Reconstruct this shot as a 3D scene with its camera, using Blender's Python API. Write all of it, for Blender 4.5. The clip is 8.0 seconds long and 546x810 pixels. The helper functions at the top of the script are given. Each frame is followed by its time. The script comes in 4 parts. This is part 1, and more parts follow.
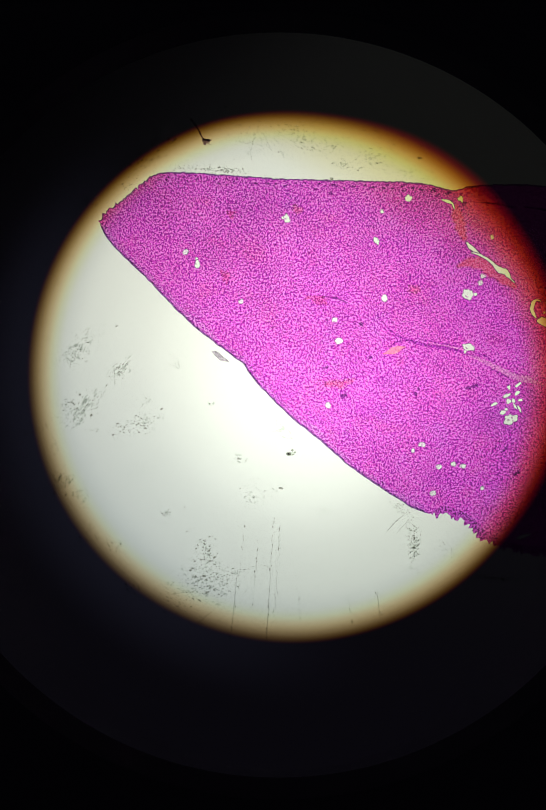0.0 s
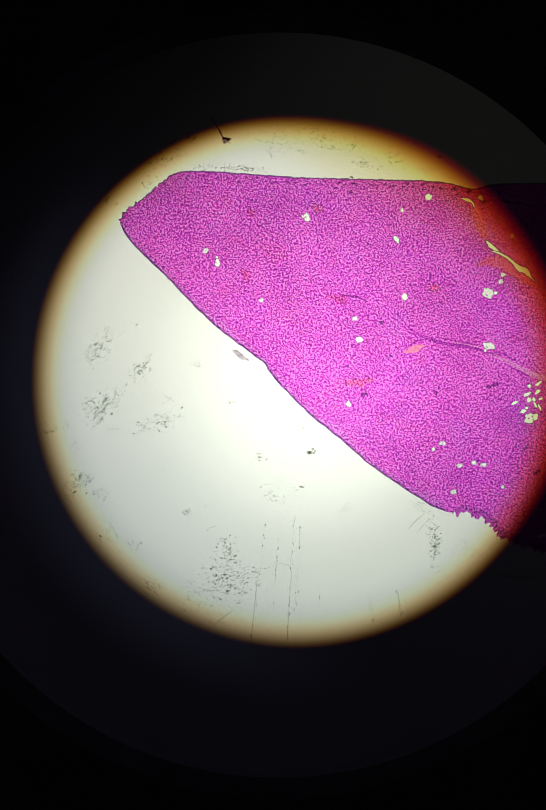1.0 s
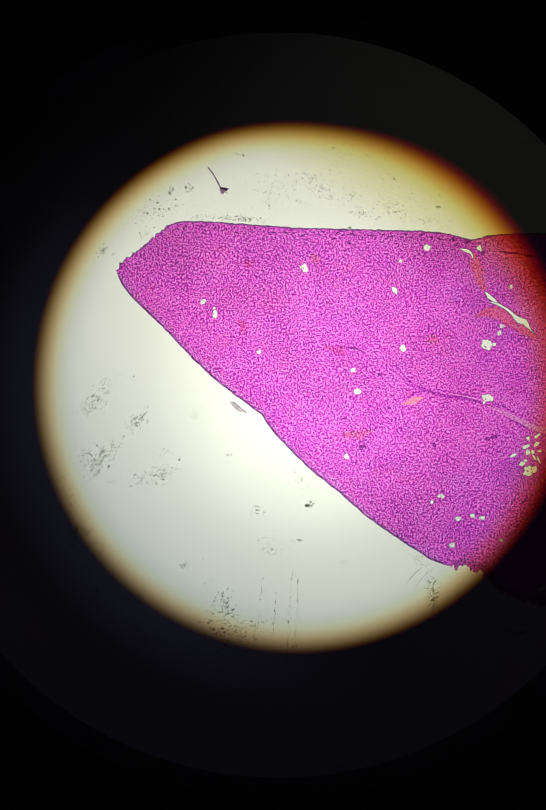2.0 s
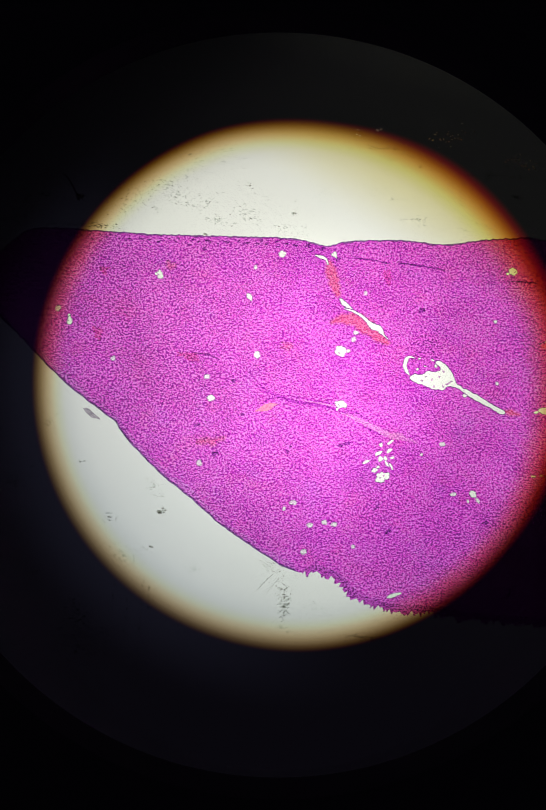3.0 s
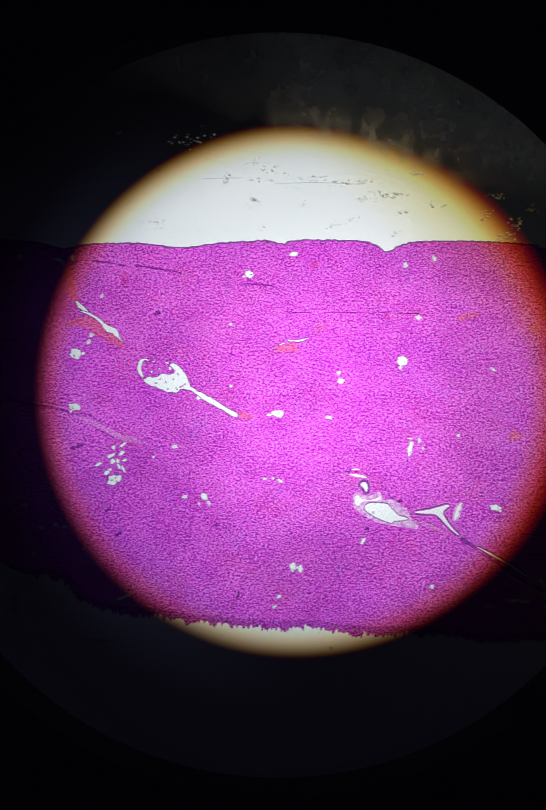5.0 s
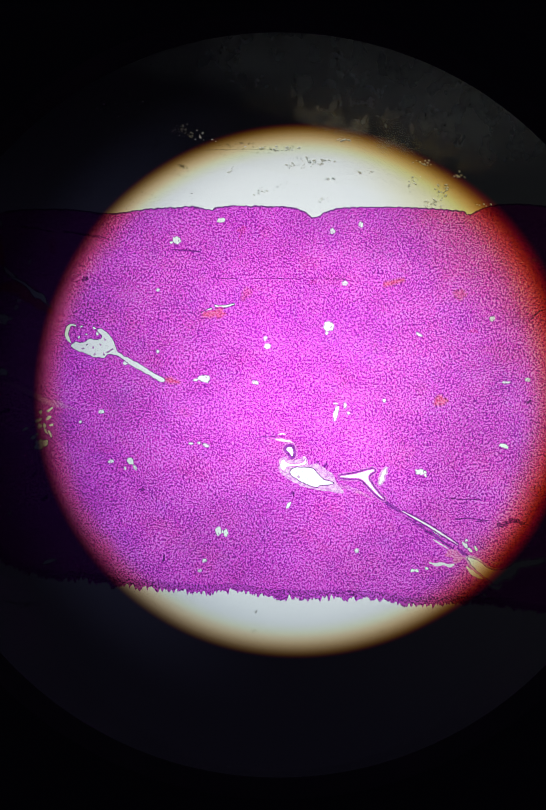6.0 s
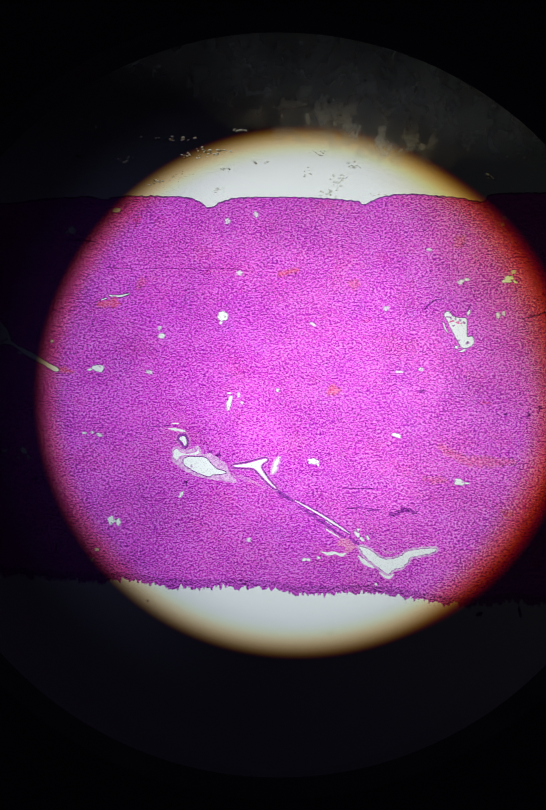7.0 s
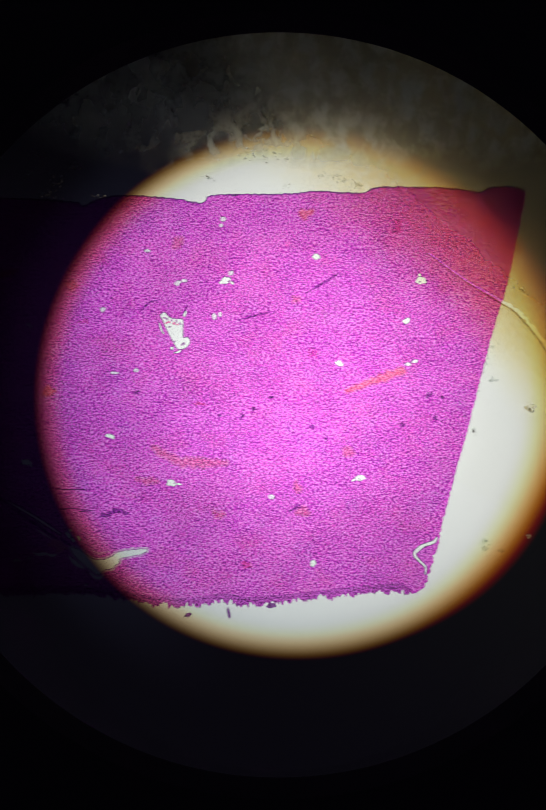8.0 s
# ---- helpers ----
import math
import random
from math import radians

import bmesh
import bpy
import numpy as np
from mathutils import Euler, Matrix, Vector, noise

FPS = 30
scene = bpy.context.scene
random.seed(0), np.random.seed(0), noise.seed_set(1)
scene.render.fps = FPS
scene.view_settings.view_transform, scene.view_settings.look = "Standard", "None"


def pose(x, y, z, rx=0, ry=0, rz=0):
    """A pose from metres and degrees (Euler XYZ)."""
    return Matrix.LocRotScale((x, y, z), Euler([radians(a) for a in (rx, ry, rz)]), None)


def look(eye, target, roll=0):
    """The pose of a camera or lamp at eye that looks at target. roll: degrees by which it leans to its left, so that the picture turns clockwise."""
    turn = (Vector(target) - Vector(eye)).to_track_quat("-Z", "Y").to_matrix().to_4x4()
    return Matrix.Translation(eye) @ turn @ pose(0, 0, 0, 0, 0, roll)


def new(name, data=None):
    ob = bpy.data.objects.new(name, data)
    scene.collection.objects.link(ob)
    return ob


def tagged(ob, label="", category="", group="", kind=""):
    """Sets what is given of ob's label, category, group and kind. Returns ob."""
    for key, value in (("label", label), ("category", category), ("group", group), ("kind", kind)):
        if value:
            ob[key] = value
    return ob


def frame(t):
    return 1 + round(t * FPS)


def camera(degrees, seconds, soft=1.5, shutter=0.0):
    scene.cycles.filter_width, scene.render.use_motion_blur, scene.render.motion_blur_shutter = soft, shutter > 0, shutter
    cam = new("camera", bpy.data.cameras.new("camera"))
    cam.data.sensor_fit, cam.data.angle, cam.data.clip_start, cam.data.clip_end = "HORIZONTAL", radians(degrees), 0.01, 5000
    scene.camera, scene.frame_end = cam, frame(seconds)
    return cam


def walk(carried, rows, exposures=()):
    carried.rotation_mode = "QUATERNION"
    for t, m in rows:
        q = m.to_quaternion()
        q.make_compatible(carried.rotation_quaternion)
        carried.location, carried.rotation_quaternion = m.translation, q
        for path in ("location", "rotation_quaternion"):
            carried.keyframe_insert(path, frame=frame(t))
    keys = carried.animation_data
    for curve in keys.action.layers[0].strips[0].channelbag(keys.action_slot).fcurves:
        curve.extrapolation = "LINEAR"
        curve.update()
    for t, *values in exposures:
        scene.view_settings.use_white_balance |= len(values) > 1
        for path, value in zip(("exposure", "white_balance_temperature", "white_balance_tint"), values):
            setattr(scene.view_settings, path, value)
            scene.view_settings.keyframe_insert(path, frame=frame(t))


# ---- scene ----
from mathutils.geometry import delaunay_2d_cdt

# All plan numbers are micrometres on the slide, x to the right, y up, z towards the eye.
ROLL = -3.677
EXPOSURES = [(0.0, 0.03, 6850, 9), (2.5, 0.01, 7050, 10), (3.3, 0.04, 6400, 17), (4.0, 0.03, 6050, 19), (4.5, 0.11, 6060, 18), (5.2, 0.04, 6000, 19), (6.5, 0.09, 6050, 17), (7.0, 0.0, 6080, 17), (7.5, 0.10, 6220, 15), (8.0, 0.02, 6400, 17)]
# the field of light painted into the lens glow, red, green and blue: centre and rim in mm, softness, reach to the
# right, level, level at the low side, at the amber side, at the cool side
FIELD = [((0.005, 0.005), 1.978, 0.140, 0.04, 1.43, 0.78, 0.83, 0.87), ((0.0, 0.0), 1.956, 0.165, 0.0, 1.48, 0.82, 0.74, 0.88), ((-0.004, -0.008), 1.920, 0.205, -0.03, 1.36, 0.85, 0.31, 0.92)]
# scattered light round the field, painted as a faint glow of the lens
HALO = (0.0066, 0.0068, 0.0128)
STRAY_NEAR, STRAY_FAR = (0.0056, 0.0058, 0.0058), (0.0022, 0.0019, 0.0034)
STOP = 2.1
CELL = 13.2
UM = 1e-6
MM = 1e-3
cam = camera(15.48, 8.0, soft=1.25, shutter=0.25)
EYE = (0.1517 * MM, -2.3957 * MM, 13.7927 * MM)
VIEW = look(EYE, (0, 0, 0), roll=ROLL)
walk(cam, [(0.0, VIEW), (8.0, VIEW)], exposures=EXPOSURES)

# ---- light: the condenser lens face itself glows, with its falloff painted in (see below); the room is dark ----
world = bpy.data.worlds.new("dark_room")
world.use_nodes = True
scene.world = world
world.node_tree.nodes["Background"].inputs[0].default_value = (0.55, 0.5, 0.9, 1)
world.node_tree.nodes["Background"].inputs[1].default_value = 0.02
scene.cycles.transparent_max_bounces = 24


# ---- materials ----
class Nodes:
    """A node material under construction."""

    def __init__(self, name):
        self.mat = bpy.data.materials.new(name)
        self.mat.use_nodes = True
        self.tree = self.mat.node_tree
        self.tree.nodes.clear()
        self.out = self.tree.nodes.new("ShaderNodeOutputMaterial")
        self.coord = self.tree.nodes.new("ShaderNodeTexCoord").outputs["Object"]

    def plug(self, socket, value):
        if isinstance(value, bpy.types.NodeSocket):
            self.tree.links.new(value, socket)
        elif isinstance(value, (tuple, list)) and socket.type == "RGBA":
            socket.default_value = (*value[:3], 1)
        else:
            socket.default_value = value

    def node(self, kind, settings=(), **inputs):
        n = self.tree.nodes.new(kind)
        if kind == "ShaderNodeMath" or kind == "ShaderNodeVectorMath":
            n.operation = settings[0]
            for i, v in enumerate(settings[1:]):
                self.plug(n.inputs[i], v)
        for k, v in inputs.items():
            self.plug(n.inputs[k.replace("_", " ")], v)
        return n

    def math(self, op, *values):
        return self.node("ShaderNodeMath", (op, *values)).outputs[0]

    def vmath(self, op, *values):
        n = self.node("ShaderNodeVectorMath", (op, *values))
        return n.outputs["Value"] if op in ("LENGTH", "DOT_PRODUCT", "DISTANCE") else n.outputs[0]

    def scaled(self, x, y=None, turn=0.0):
        """Object coordinates counted in cells of x by y micrometres, turned by degrees."""
        n = self.tree.nodes.new("ShaderNodeMapping")
        n.inputs["Rotation"].default_value = (0, 0, radians(turn))
        n.inputs["Scale"].default_value = (1e6 / x, 1e6 / (y or x), 1e6 / x)
        self.tree.links.new(self.coord, n.inputs["Vector"])
        return n.outputs[0]

    def noise(self, cell, detail=2.0, y=None, turn=0.0, rough=0.5, warp=0.0):
        n = self.node("ShaderNodeTexNoise", Vector=self.scaled(cell, y, turn), Scale=1.0, Detail=detail, Roughness=rough, Distortion=warp)
        return n.outputs["Fac"]

    def ramp(self, value, low, high, a=0.0, b=1.0, smooth=True):
        n = self.tree.nodes.new("ShaderNodeMapRange")
        n.interpolation_type = "SMOOTHSTEP" if smooth else "LINEAR"
        self.plug(n.inputs["Value"], value)
        for k, v in (("From Min", low), ("From Max", high), ("To Min", a), ("To Max", b)):
            n.inputs[k].default_value = v
        return n.outputs["Result"]

    def mix(self, fac, a, b, blend="MIX"):
        n = self.tree.nodes.new("ShaderNodeMix")
        n.data_type, n.blend_type = "RGBA", blend
        self.plug(n.inputs[0], fac)
        self.plug(n.inputs[6], a)
        self.plug(n.inputs[7], b)
        return n.outputs[2]

    def shade(self, fac, a, b):
        n = self.tree.nodes.new("ShaderNodeMixShader")
        self.plug(n.inputs[0], fac)
        self.tree.links.new(a, n.inputs[1])
        self.tree.links.new(b, n.inputs[2])
        return n.outputs[0]

    def finish(self, shader):
        self.tree.links.new(shader, self.out.inputs["Surface"])
        return self.mat


def stained(n, colour, body=0.003):
    """A film that filters the light going through it; each of its two faces takes half of the stain."""
    half = n.node("ShaderNodeGamma", Color=colour, Gamma=0.5).outputs[0]
    clear = n.node("ShaderNodeBsdfTransparent", Color=half).outputs[0]
    solid = n.node("ShaderNodeBsdfDiffuse", Color=colour).outputs[0]
    return n.finish(n.shade(body, clear, solid))


def cellular(name, pale, deep, nucleus, cleft, contrast=1.0):
    """Stained tissue: fine winding cords of cells, dark with nuclei, with pale clefts between them."""
    n = Nodes(name)
    wide = n.node("ShaderNodeTexNoise", Vector=n.scaled(210), Scale=1.0, Detail=1.0).outputs["Color"]
    near = n.node("ShaderNodeTexNoise", Vector=n.scaled(38), Scale=1.0, Detail=1.0).outputs["Color"]
    at = n.vmath("ADD", n.vmath("MULTIPLY", n.coord, (1e6, 1e6, 0.0)), n.vmath("MULTIPLY", wide, (70.0, 70.0, 0.0)))
    at = n.vmath("ADD", at, n.vmath("MULTIPLY", near, (14.0, 14.0, 0.0)))

    def cords(x, y, detail):
        return n.node("ShaderNodeTexNoise", Vector=n.vmath("MULTIPLY", at, (1.0 / x, 1.0 / y, 0.0)), Scale=1.0, Detail=detail, Roughness=0.55).outputs["Fac"]

    cord, fine = cords(CELL * 0.96, CELL * 0.94, 1.0), cords(CELL * 0.56, CELL * 0.56, 0.0)
    grain = n.math("MULTIPLY_ADD", n.math("SUBTRACT", fine, 0.5), 0.45, cord)
    local = n.ramp(n.noise(240, 3.0, 190, 25, 0.6), 0.3, 0.7, -0.022, 0.03)      # some fields are more thickly celled than others
    x = n.vmath("DOT_PRODUCT", n.coord, (1e6, 0.0, 0.0))
    crisp = n.math("MULTIPLY", n.math("SUBTRACT", grain, 0.505), n.ramp(x, 1600, -300, 1.0, 1.5))      # the tip shows its cells most clearly
    grain = n.math("ADD", n.math("ADD", crisp, 0.505), local)
    zone = n.ramp(n.noise(520, 4.0, 380, 15, 0.6), 0.35, 0.66)
    body = n.mix(zone, pale, deep)
    body = n.mix(n.math("MULTIPLY", n.ramp(grain, 0.50, 0.64), 0.92 * contrast), body, cleft)
    body = n.mix(n.math("MULTIPLY", n.ramp(grain, 0.505, 0.39), 0.9 * contrast), body, nucleus)
    cell = n.node("ShaderNodeTexVoronoi", Vector=n.vmath("MULTIPLY", at, (1.0 / 34.0, 1.0 / 34.0, 0.0)), Scale=1.0, Randomness=1.0)
    pick = n.node("ShaderNodeSeparateColor", Color=cell.outputs["Color"]).outputs[0]
    dots = n.math("MULTIPLY", n.ramp(cell.outputs["Distance"], 0.06, 0.17, 1.0, 0.0), n.ramp(pick, 0.72, 0.86))
    col = n.mix(n.math("MULTIPLY", dots, 0.7 * contrast), body, nucleus)
    tone = n.ramp(n.noise(900, 3.0), 0.3, 0.7, 0.9, 1.08)
    rosy = n.ramp(n.noise(310, 3.0, 240, 40, 0.6), 0.52, 0.70)
    lilac = n.ramp(n.noise(230, 3.0, 300, -20, 0.6), 0.53, 0.70)
    col = n.mix(rosy, col, n.mix(1.0, col, (1.0, 0.97, 0.90), "MULTIPLY"))
    col = n.mix(lilac, col, n.mix(1.0, col, (0.94, 1.05, 1.0), "MULTIPLY"))
    col = n.mix(n.ramp(x, 300, -1100), col, n.mix(1.0, col, (0.95, 0.88, 0.90), "MULTIPLY"))      # the tip is the thickest
    deeper = n.math("MULTIPLY", n.ramp(x, 0, 2200), n.ramp(x, 3000, 5600, 1.0, 0.1))      # the middle of the slice took more of the blue stain
    deeper = n.math("MULTIPLY", deeper, n.ramp(n.noise(1300, 3.0, 900, 30), 0.32, 0.68, 0.35, 1.0))
    col = n.mix(deeper, col, n.mix(1.0, col, (0.93, 0.76, 1.0), "MULTIPLY"))
    paler = n.ramp(x, 3000, 5400)
    col = n.mix(paler, col, n.mix(1.0, col, (1.0, 1.1, 1.0), "MULTIPLY"))
    return stained(n, n.mix(1.0, col, tone, "MULTIPLY"))


def film_material(name, a, b, cell=14, body=0.003, y=None, turn=0.0):
    n = Nodes(name)
    f = n.ramp(n.noise(cell, 3.0, y, turn, 0.6), 0.32, 0.68)
    return stained(n, n.mix(f, a, b), body)


def glass_material(name, tint):
    n = Nodes(name)
    clear = n.node("ShaderNodeBsdfTransparent", Color=n.mix(n.noise(900, 2.0), tint, (0.995, 0.998, 0.995))).outputs[0]
    gloss = n.node("ShaderNodeBsdfGlossy", Roughness=0.05).outputs[0]
    return n.finish(n.shade(n.node("ShaderNodeFresnel", IOR=1.2).outputs[0], clear, gloss))


def lamp_material():
    """The lit condenser lens: its emission is painted as a round field of light whose rim fades first in blue, then
    green, then red; outside it only painted stray light.
    """
    n = Nodes("lit_lens")
    flat = n.vmath("MULTIPLY", n.coord, (1000.0, 985.0, 0.0))      # millimetres
    light = n.tree.nodes.new("ShaderNodeCombineColor")
    lean = n.vmath("DOT_PRODUCT", n.coord, (90.0, 995.0, 0.0))      # the light is painted dimmer towards the bottom
    # amber, wider, clipped and cool sides of the light, all painted into the emission
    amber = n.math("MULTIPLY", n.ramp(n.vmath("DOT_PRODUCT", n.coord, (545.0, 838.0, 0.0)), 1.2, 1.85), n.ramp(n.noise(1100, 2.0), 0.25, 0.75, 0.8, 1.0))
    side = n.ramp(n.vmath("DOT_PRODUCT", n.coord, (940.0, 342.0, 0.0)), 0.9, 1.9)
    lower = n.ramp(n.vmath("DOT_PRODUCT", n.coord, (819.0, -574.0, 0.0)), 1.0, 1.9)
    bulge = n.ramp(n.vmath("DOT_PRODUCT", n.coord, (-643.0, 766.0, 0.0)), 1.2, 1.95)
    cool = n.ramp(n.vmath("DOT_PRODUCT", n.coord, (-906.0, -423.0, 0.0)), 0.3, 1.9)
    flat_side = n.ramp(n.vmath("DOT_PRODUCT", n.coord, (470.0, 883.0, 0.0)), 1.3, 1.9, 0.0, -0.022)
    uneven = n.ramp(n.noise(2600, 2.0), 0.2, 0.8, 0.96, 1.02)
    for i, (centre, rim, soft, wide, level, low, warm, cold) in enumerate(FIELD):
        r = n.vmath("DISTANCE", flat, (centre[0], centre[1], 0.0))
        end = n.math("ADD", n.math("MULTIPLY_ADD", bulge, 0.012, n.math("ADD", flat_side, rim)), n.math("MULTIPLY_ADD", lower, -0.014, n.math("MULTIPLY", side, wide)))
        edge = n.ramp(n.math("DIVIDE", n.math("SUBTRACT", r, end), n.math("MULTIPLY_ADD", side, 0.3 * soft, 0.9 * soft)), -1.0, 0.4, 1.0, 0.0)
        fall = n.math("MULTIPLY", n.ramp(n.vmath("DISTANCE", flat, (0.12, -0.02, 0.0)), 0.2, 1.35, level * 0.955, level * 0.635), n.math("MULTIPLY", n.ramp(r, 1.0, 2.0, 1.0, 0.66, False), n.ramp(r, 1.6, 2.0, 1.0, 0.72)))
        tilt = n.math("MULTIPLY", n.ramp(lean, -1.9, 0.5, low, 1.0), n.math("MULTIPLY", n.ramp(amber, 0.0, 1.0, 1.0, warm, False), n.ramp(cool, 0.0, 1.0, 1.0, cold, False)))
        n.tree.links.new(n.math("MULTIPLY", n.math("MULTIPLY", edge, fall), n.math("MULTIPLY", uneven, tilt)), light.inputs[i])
    # stray light and a bluish halo beyond the rim, painted into the emission
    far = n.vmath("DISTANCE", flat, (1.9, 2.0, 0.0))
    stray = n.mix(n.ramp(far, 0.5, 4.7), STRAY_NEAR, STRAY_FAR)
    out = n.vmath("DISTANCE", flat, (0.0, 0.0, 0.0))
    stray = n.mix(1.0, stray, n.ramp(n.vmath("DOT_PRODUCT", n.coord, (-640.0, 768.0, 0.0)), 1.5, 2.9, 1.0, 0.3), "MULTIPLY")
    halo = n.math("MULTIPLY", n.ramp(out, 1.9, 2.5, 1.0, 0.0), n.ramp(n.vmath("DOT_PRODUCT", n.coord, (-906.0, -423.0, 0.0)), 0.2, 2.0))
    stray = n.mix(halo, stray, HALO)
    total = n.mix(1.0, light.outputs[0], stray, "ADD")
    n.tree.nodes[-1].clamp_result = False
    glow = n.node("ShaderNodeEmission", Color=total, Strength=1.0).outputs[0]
    return n.finish(glow)


def paint_material(name, colour, rough=0.5, metal=0.0):
    n = Nodes(name)
    f = n.noise(700, 4.0)
    p = n.node("ShaderNodeBsdfPrincipled", Base_Color=n.mix(f, colour, tuple(c * 1.5 for c in colour)), Roughness=n.ramp(f, 0.2, 0.8, rough, rough + 0.15), Metallic=metal)
    return n.finish(p.outputs[0])


LIVER = cellular("stained_liver", (0.97, 0.118, 0.76), (0.90, 0.104, 0.80), (0.40, 0.010, 0.46), (1.0, 0.33, 0.97))
CAPSULE = film_material("capsule_stain", (0.17, 0.06, 0.26), (0.45, 0.16, 0.50), 12)
BLOOD = cellular("blood_stain", (0.98, 0.125, 0.36), (1.0, 0.16, 0.43), (0.60, 0.04, 0.26), (1.0, 0.32, 0.62), 1.0)
FAINT_BLOOD = cellular("faint_blood_stain", (0.98, 0.14, 0.60), (0.96, 0.138, 0.54), (0.38, 0.02, 0.28), (1.0, 0.33, 0.74), 0.9)
FIBROUS = cellular("fibrous_stain", (0.96, 0.30, 0.80), (0.90, 0.24, 0.78), (0.50, 0.07, 0.52), (1.0, 0.55, 0.92), 0.7)
WALL = film_material("vessel_wall_stain", (0.72, 0.27, 0.72), (0.98, 0.66, 0.93), 26)
DARK = cellular("dark_violet_stain", (0.38, 0.034, 0.42), (0.32, 0.028, 0.40), (0.13, 0.010, 0.19), (0.58, 0.10, 0.60), 1.0)
SPECK = film_material("brown_grey_dirt", (0.20, 0.20, 0.17), (0.74, 0.75, 0.71), 7, 0.01)
GHOST = film_material("pale_grey_residue", (0.66, 0.70, 0.66), (0.99, 0.99, 0.99), 8, 0.005)
SCRATCH = film_material("scratch_grey", (0.55, 0.57, 0.54), (0.92, 0.93, 0.92), 10, 0.005)
SLIDE_GLASS = glass_material("slide_glass", (0.975, 0.99, 0.98))
COVER_GLASS = glass_material("cover_glass", (0.985, 0.992, 0.99))
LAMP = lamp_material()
BLACK_METAL = paint_material("black_painted_metal", (0.012, 0.012, 0.013), 0.55, 0.2)
BLACKENED = paint_material("matt_blackened_brass", (0.18, 0.18, 0.19), 0.85)


# ---- building helpers ----
def mesh_of(name, bm, material, scale=UM):
    me = bpy.data.meshes.new(name)
    for v in bm.verts:
        v.co *= scale
    bm.to_mesh(me)
    bm.free()
    me.materials.append(material)
    return me


def part(name, bm, material, parent, label="", scale=UM):
    ob = new(name, mesh_of(name, bm, material, scale))
    ob.parent = parent
    return tagged(ob, label)


def slab(loops, z0, z1):
    """A flat piece between two heights: the first loop is its outline, the rest are holes through it."""
    points, faces = [], []
    for loop in loops:
        if sum(p[0] * q[1] - q[0] * p[1] for p, q in zip(loop, loop[1:] + loop[:1])) < 0:
            loop = loop[::-1]
        faces.append(list(range(len(points), len(points) + len(loop))))
        points += [Vector(p) for p in loop]
    flat, _, tris, _, _, inside_of = delaunay_2d_cdt(points, [], faces, 1, 0.01, True)
    keep = [t for t, own in zip(tris, inside_of) if own and set(own) == {0}]
    bm = bmesh.new()
    low = [bm.verts.new((p.x, p.y, z0)) for p in flat]
    high = [bm.verts.new((p.x, p.y, z1)) for p in flat]
    sides = {}
    for t in keep:
        bm.faces.new([low[k] for k in reversed(t)])
        bm.faces.new([high[k] for k in t])
        for k in range(3):
            a, c = t[k], t[(k + 1) % 3]
            if (c, a) in sides:
                del sides[c, a]
            else:
                sides[a, c] = True
    for a, c in sides:
        bm.faces.new((low[a], low[c], high[c], high[a]))
    for v in [v for v in bm.verts if not v.link_faces]:
        bm.verts.remove(v)
    return bm


def smooth_line(points, step=12.0, closed=False):
    """A soft line through plan points, cut into short steps."""
    p = [Vector(q) for q in points]
    n = len(p)
    out = []
    for i in range(n if closed else n - 1):
        b, c = p[i], p[(i + 1) % n]
        a = p[i - 1] if closed or i else b
        d = p[(i + 2) % n] if closed or i + 2 < n else c
        k = max(1, round((c - b).length / step))
        for j in range(k):
            t = j / k
            q = 0.5 * (2 * b + (c - a) * t + (2 * a - 5 * b + 4 * c - d) * t * t + (3 * b - a - 3 * c + d) * t ** 3)
            out.append((q.x, q.y))
    if not closed:
        out.append(tuple(p[-1]))
    return out


def roughened(line, size, cell, seed, sharp=1.0):
    """The line with an uneven run: it swings to both sides by up to size."""
    out = []
    for i, (x, y) in enumerate(line):
        ax, ay = line[max(i - 1, 0)]
        bx, by = line[min(i + 1, len(line) - 1)]
        d = math.hypot(bx - ax, by - ay) or 1.0
        k = noise.noise((x / cell, y / cell, seed)) + 0.6 * noise.noise((x / cell * 2.3, y / cell * 2.3, seed + 9))
        k = math.copysign(abs(k) ** sharp, k) * size
        out.append((x - (by - ay) / d * k, y + (bx - ax) / d * k))
    return out


def blob(x, y, rx, ry, turn=0.0, rough=0.25, seed=0.0, n=0):
    """A closed uneven oval."""
    n = n or max(9, min(44, round((rx + ry) * 0.45)))
    c, s = math.cos(radians(turn)), math.sin(radians(turn))
    out = []
    for i in range(n):
        a = 2 * math.pi * i / n
        k = 1 + rough * 1.6 * noise.noise((math.cos(a) * 1.3 + seed * 3.7 + x * 0.013, math.sin(a) * 1.3 + y * 0.017, seed))
        k += rough * 0.7 * noise.noise((math.cos(a) * 3.1 + x * 0.011, math.sin(a) * 3.1 + y * 0.015, seed + 5))
        k = max(k, 0.4)
        u, v = rx * k * math.cos(a), ry * k * math.sin(a)
        out.append((x + u * c - v * s, y + u * s + v * c))
    return out


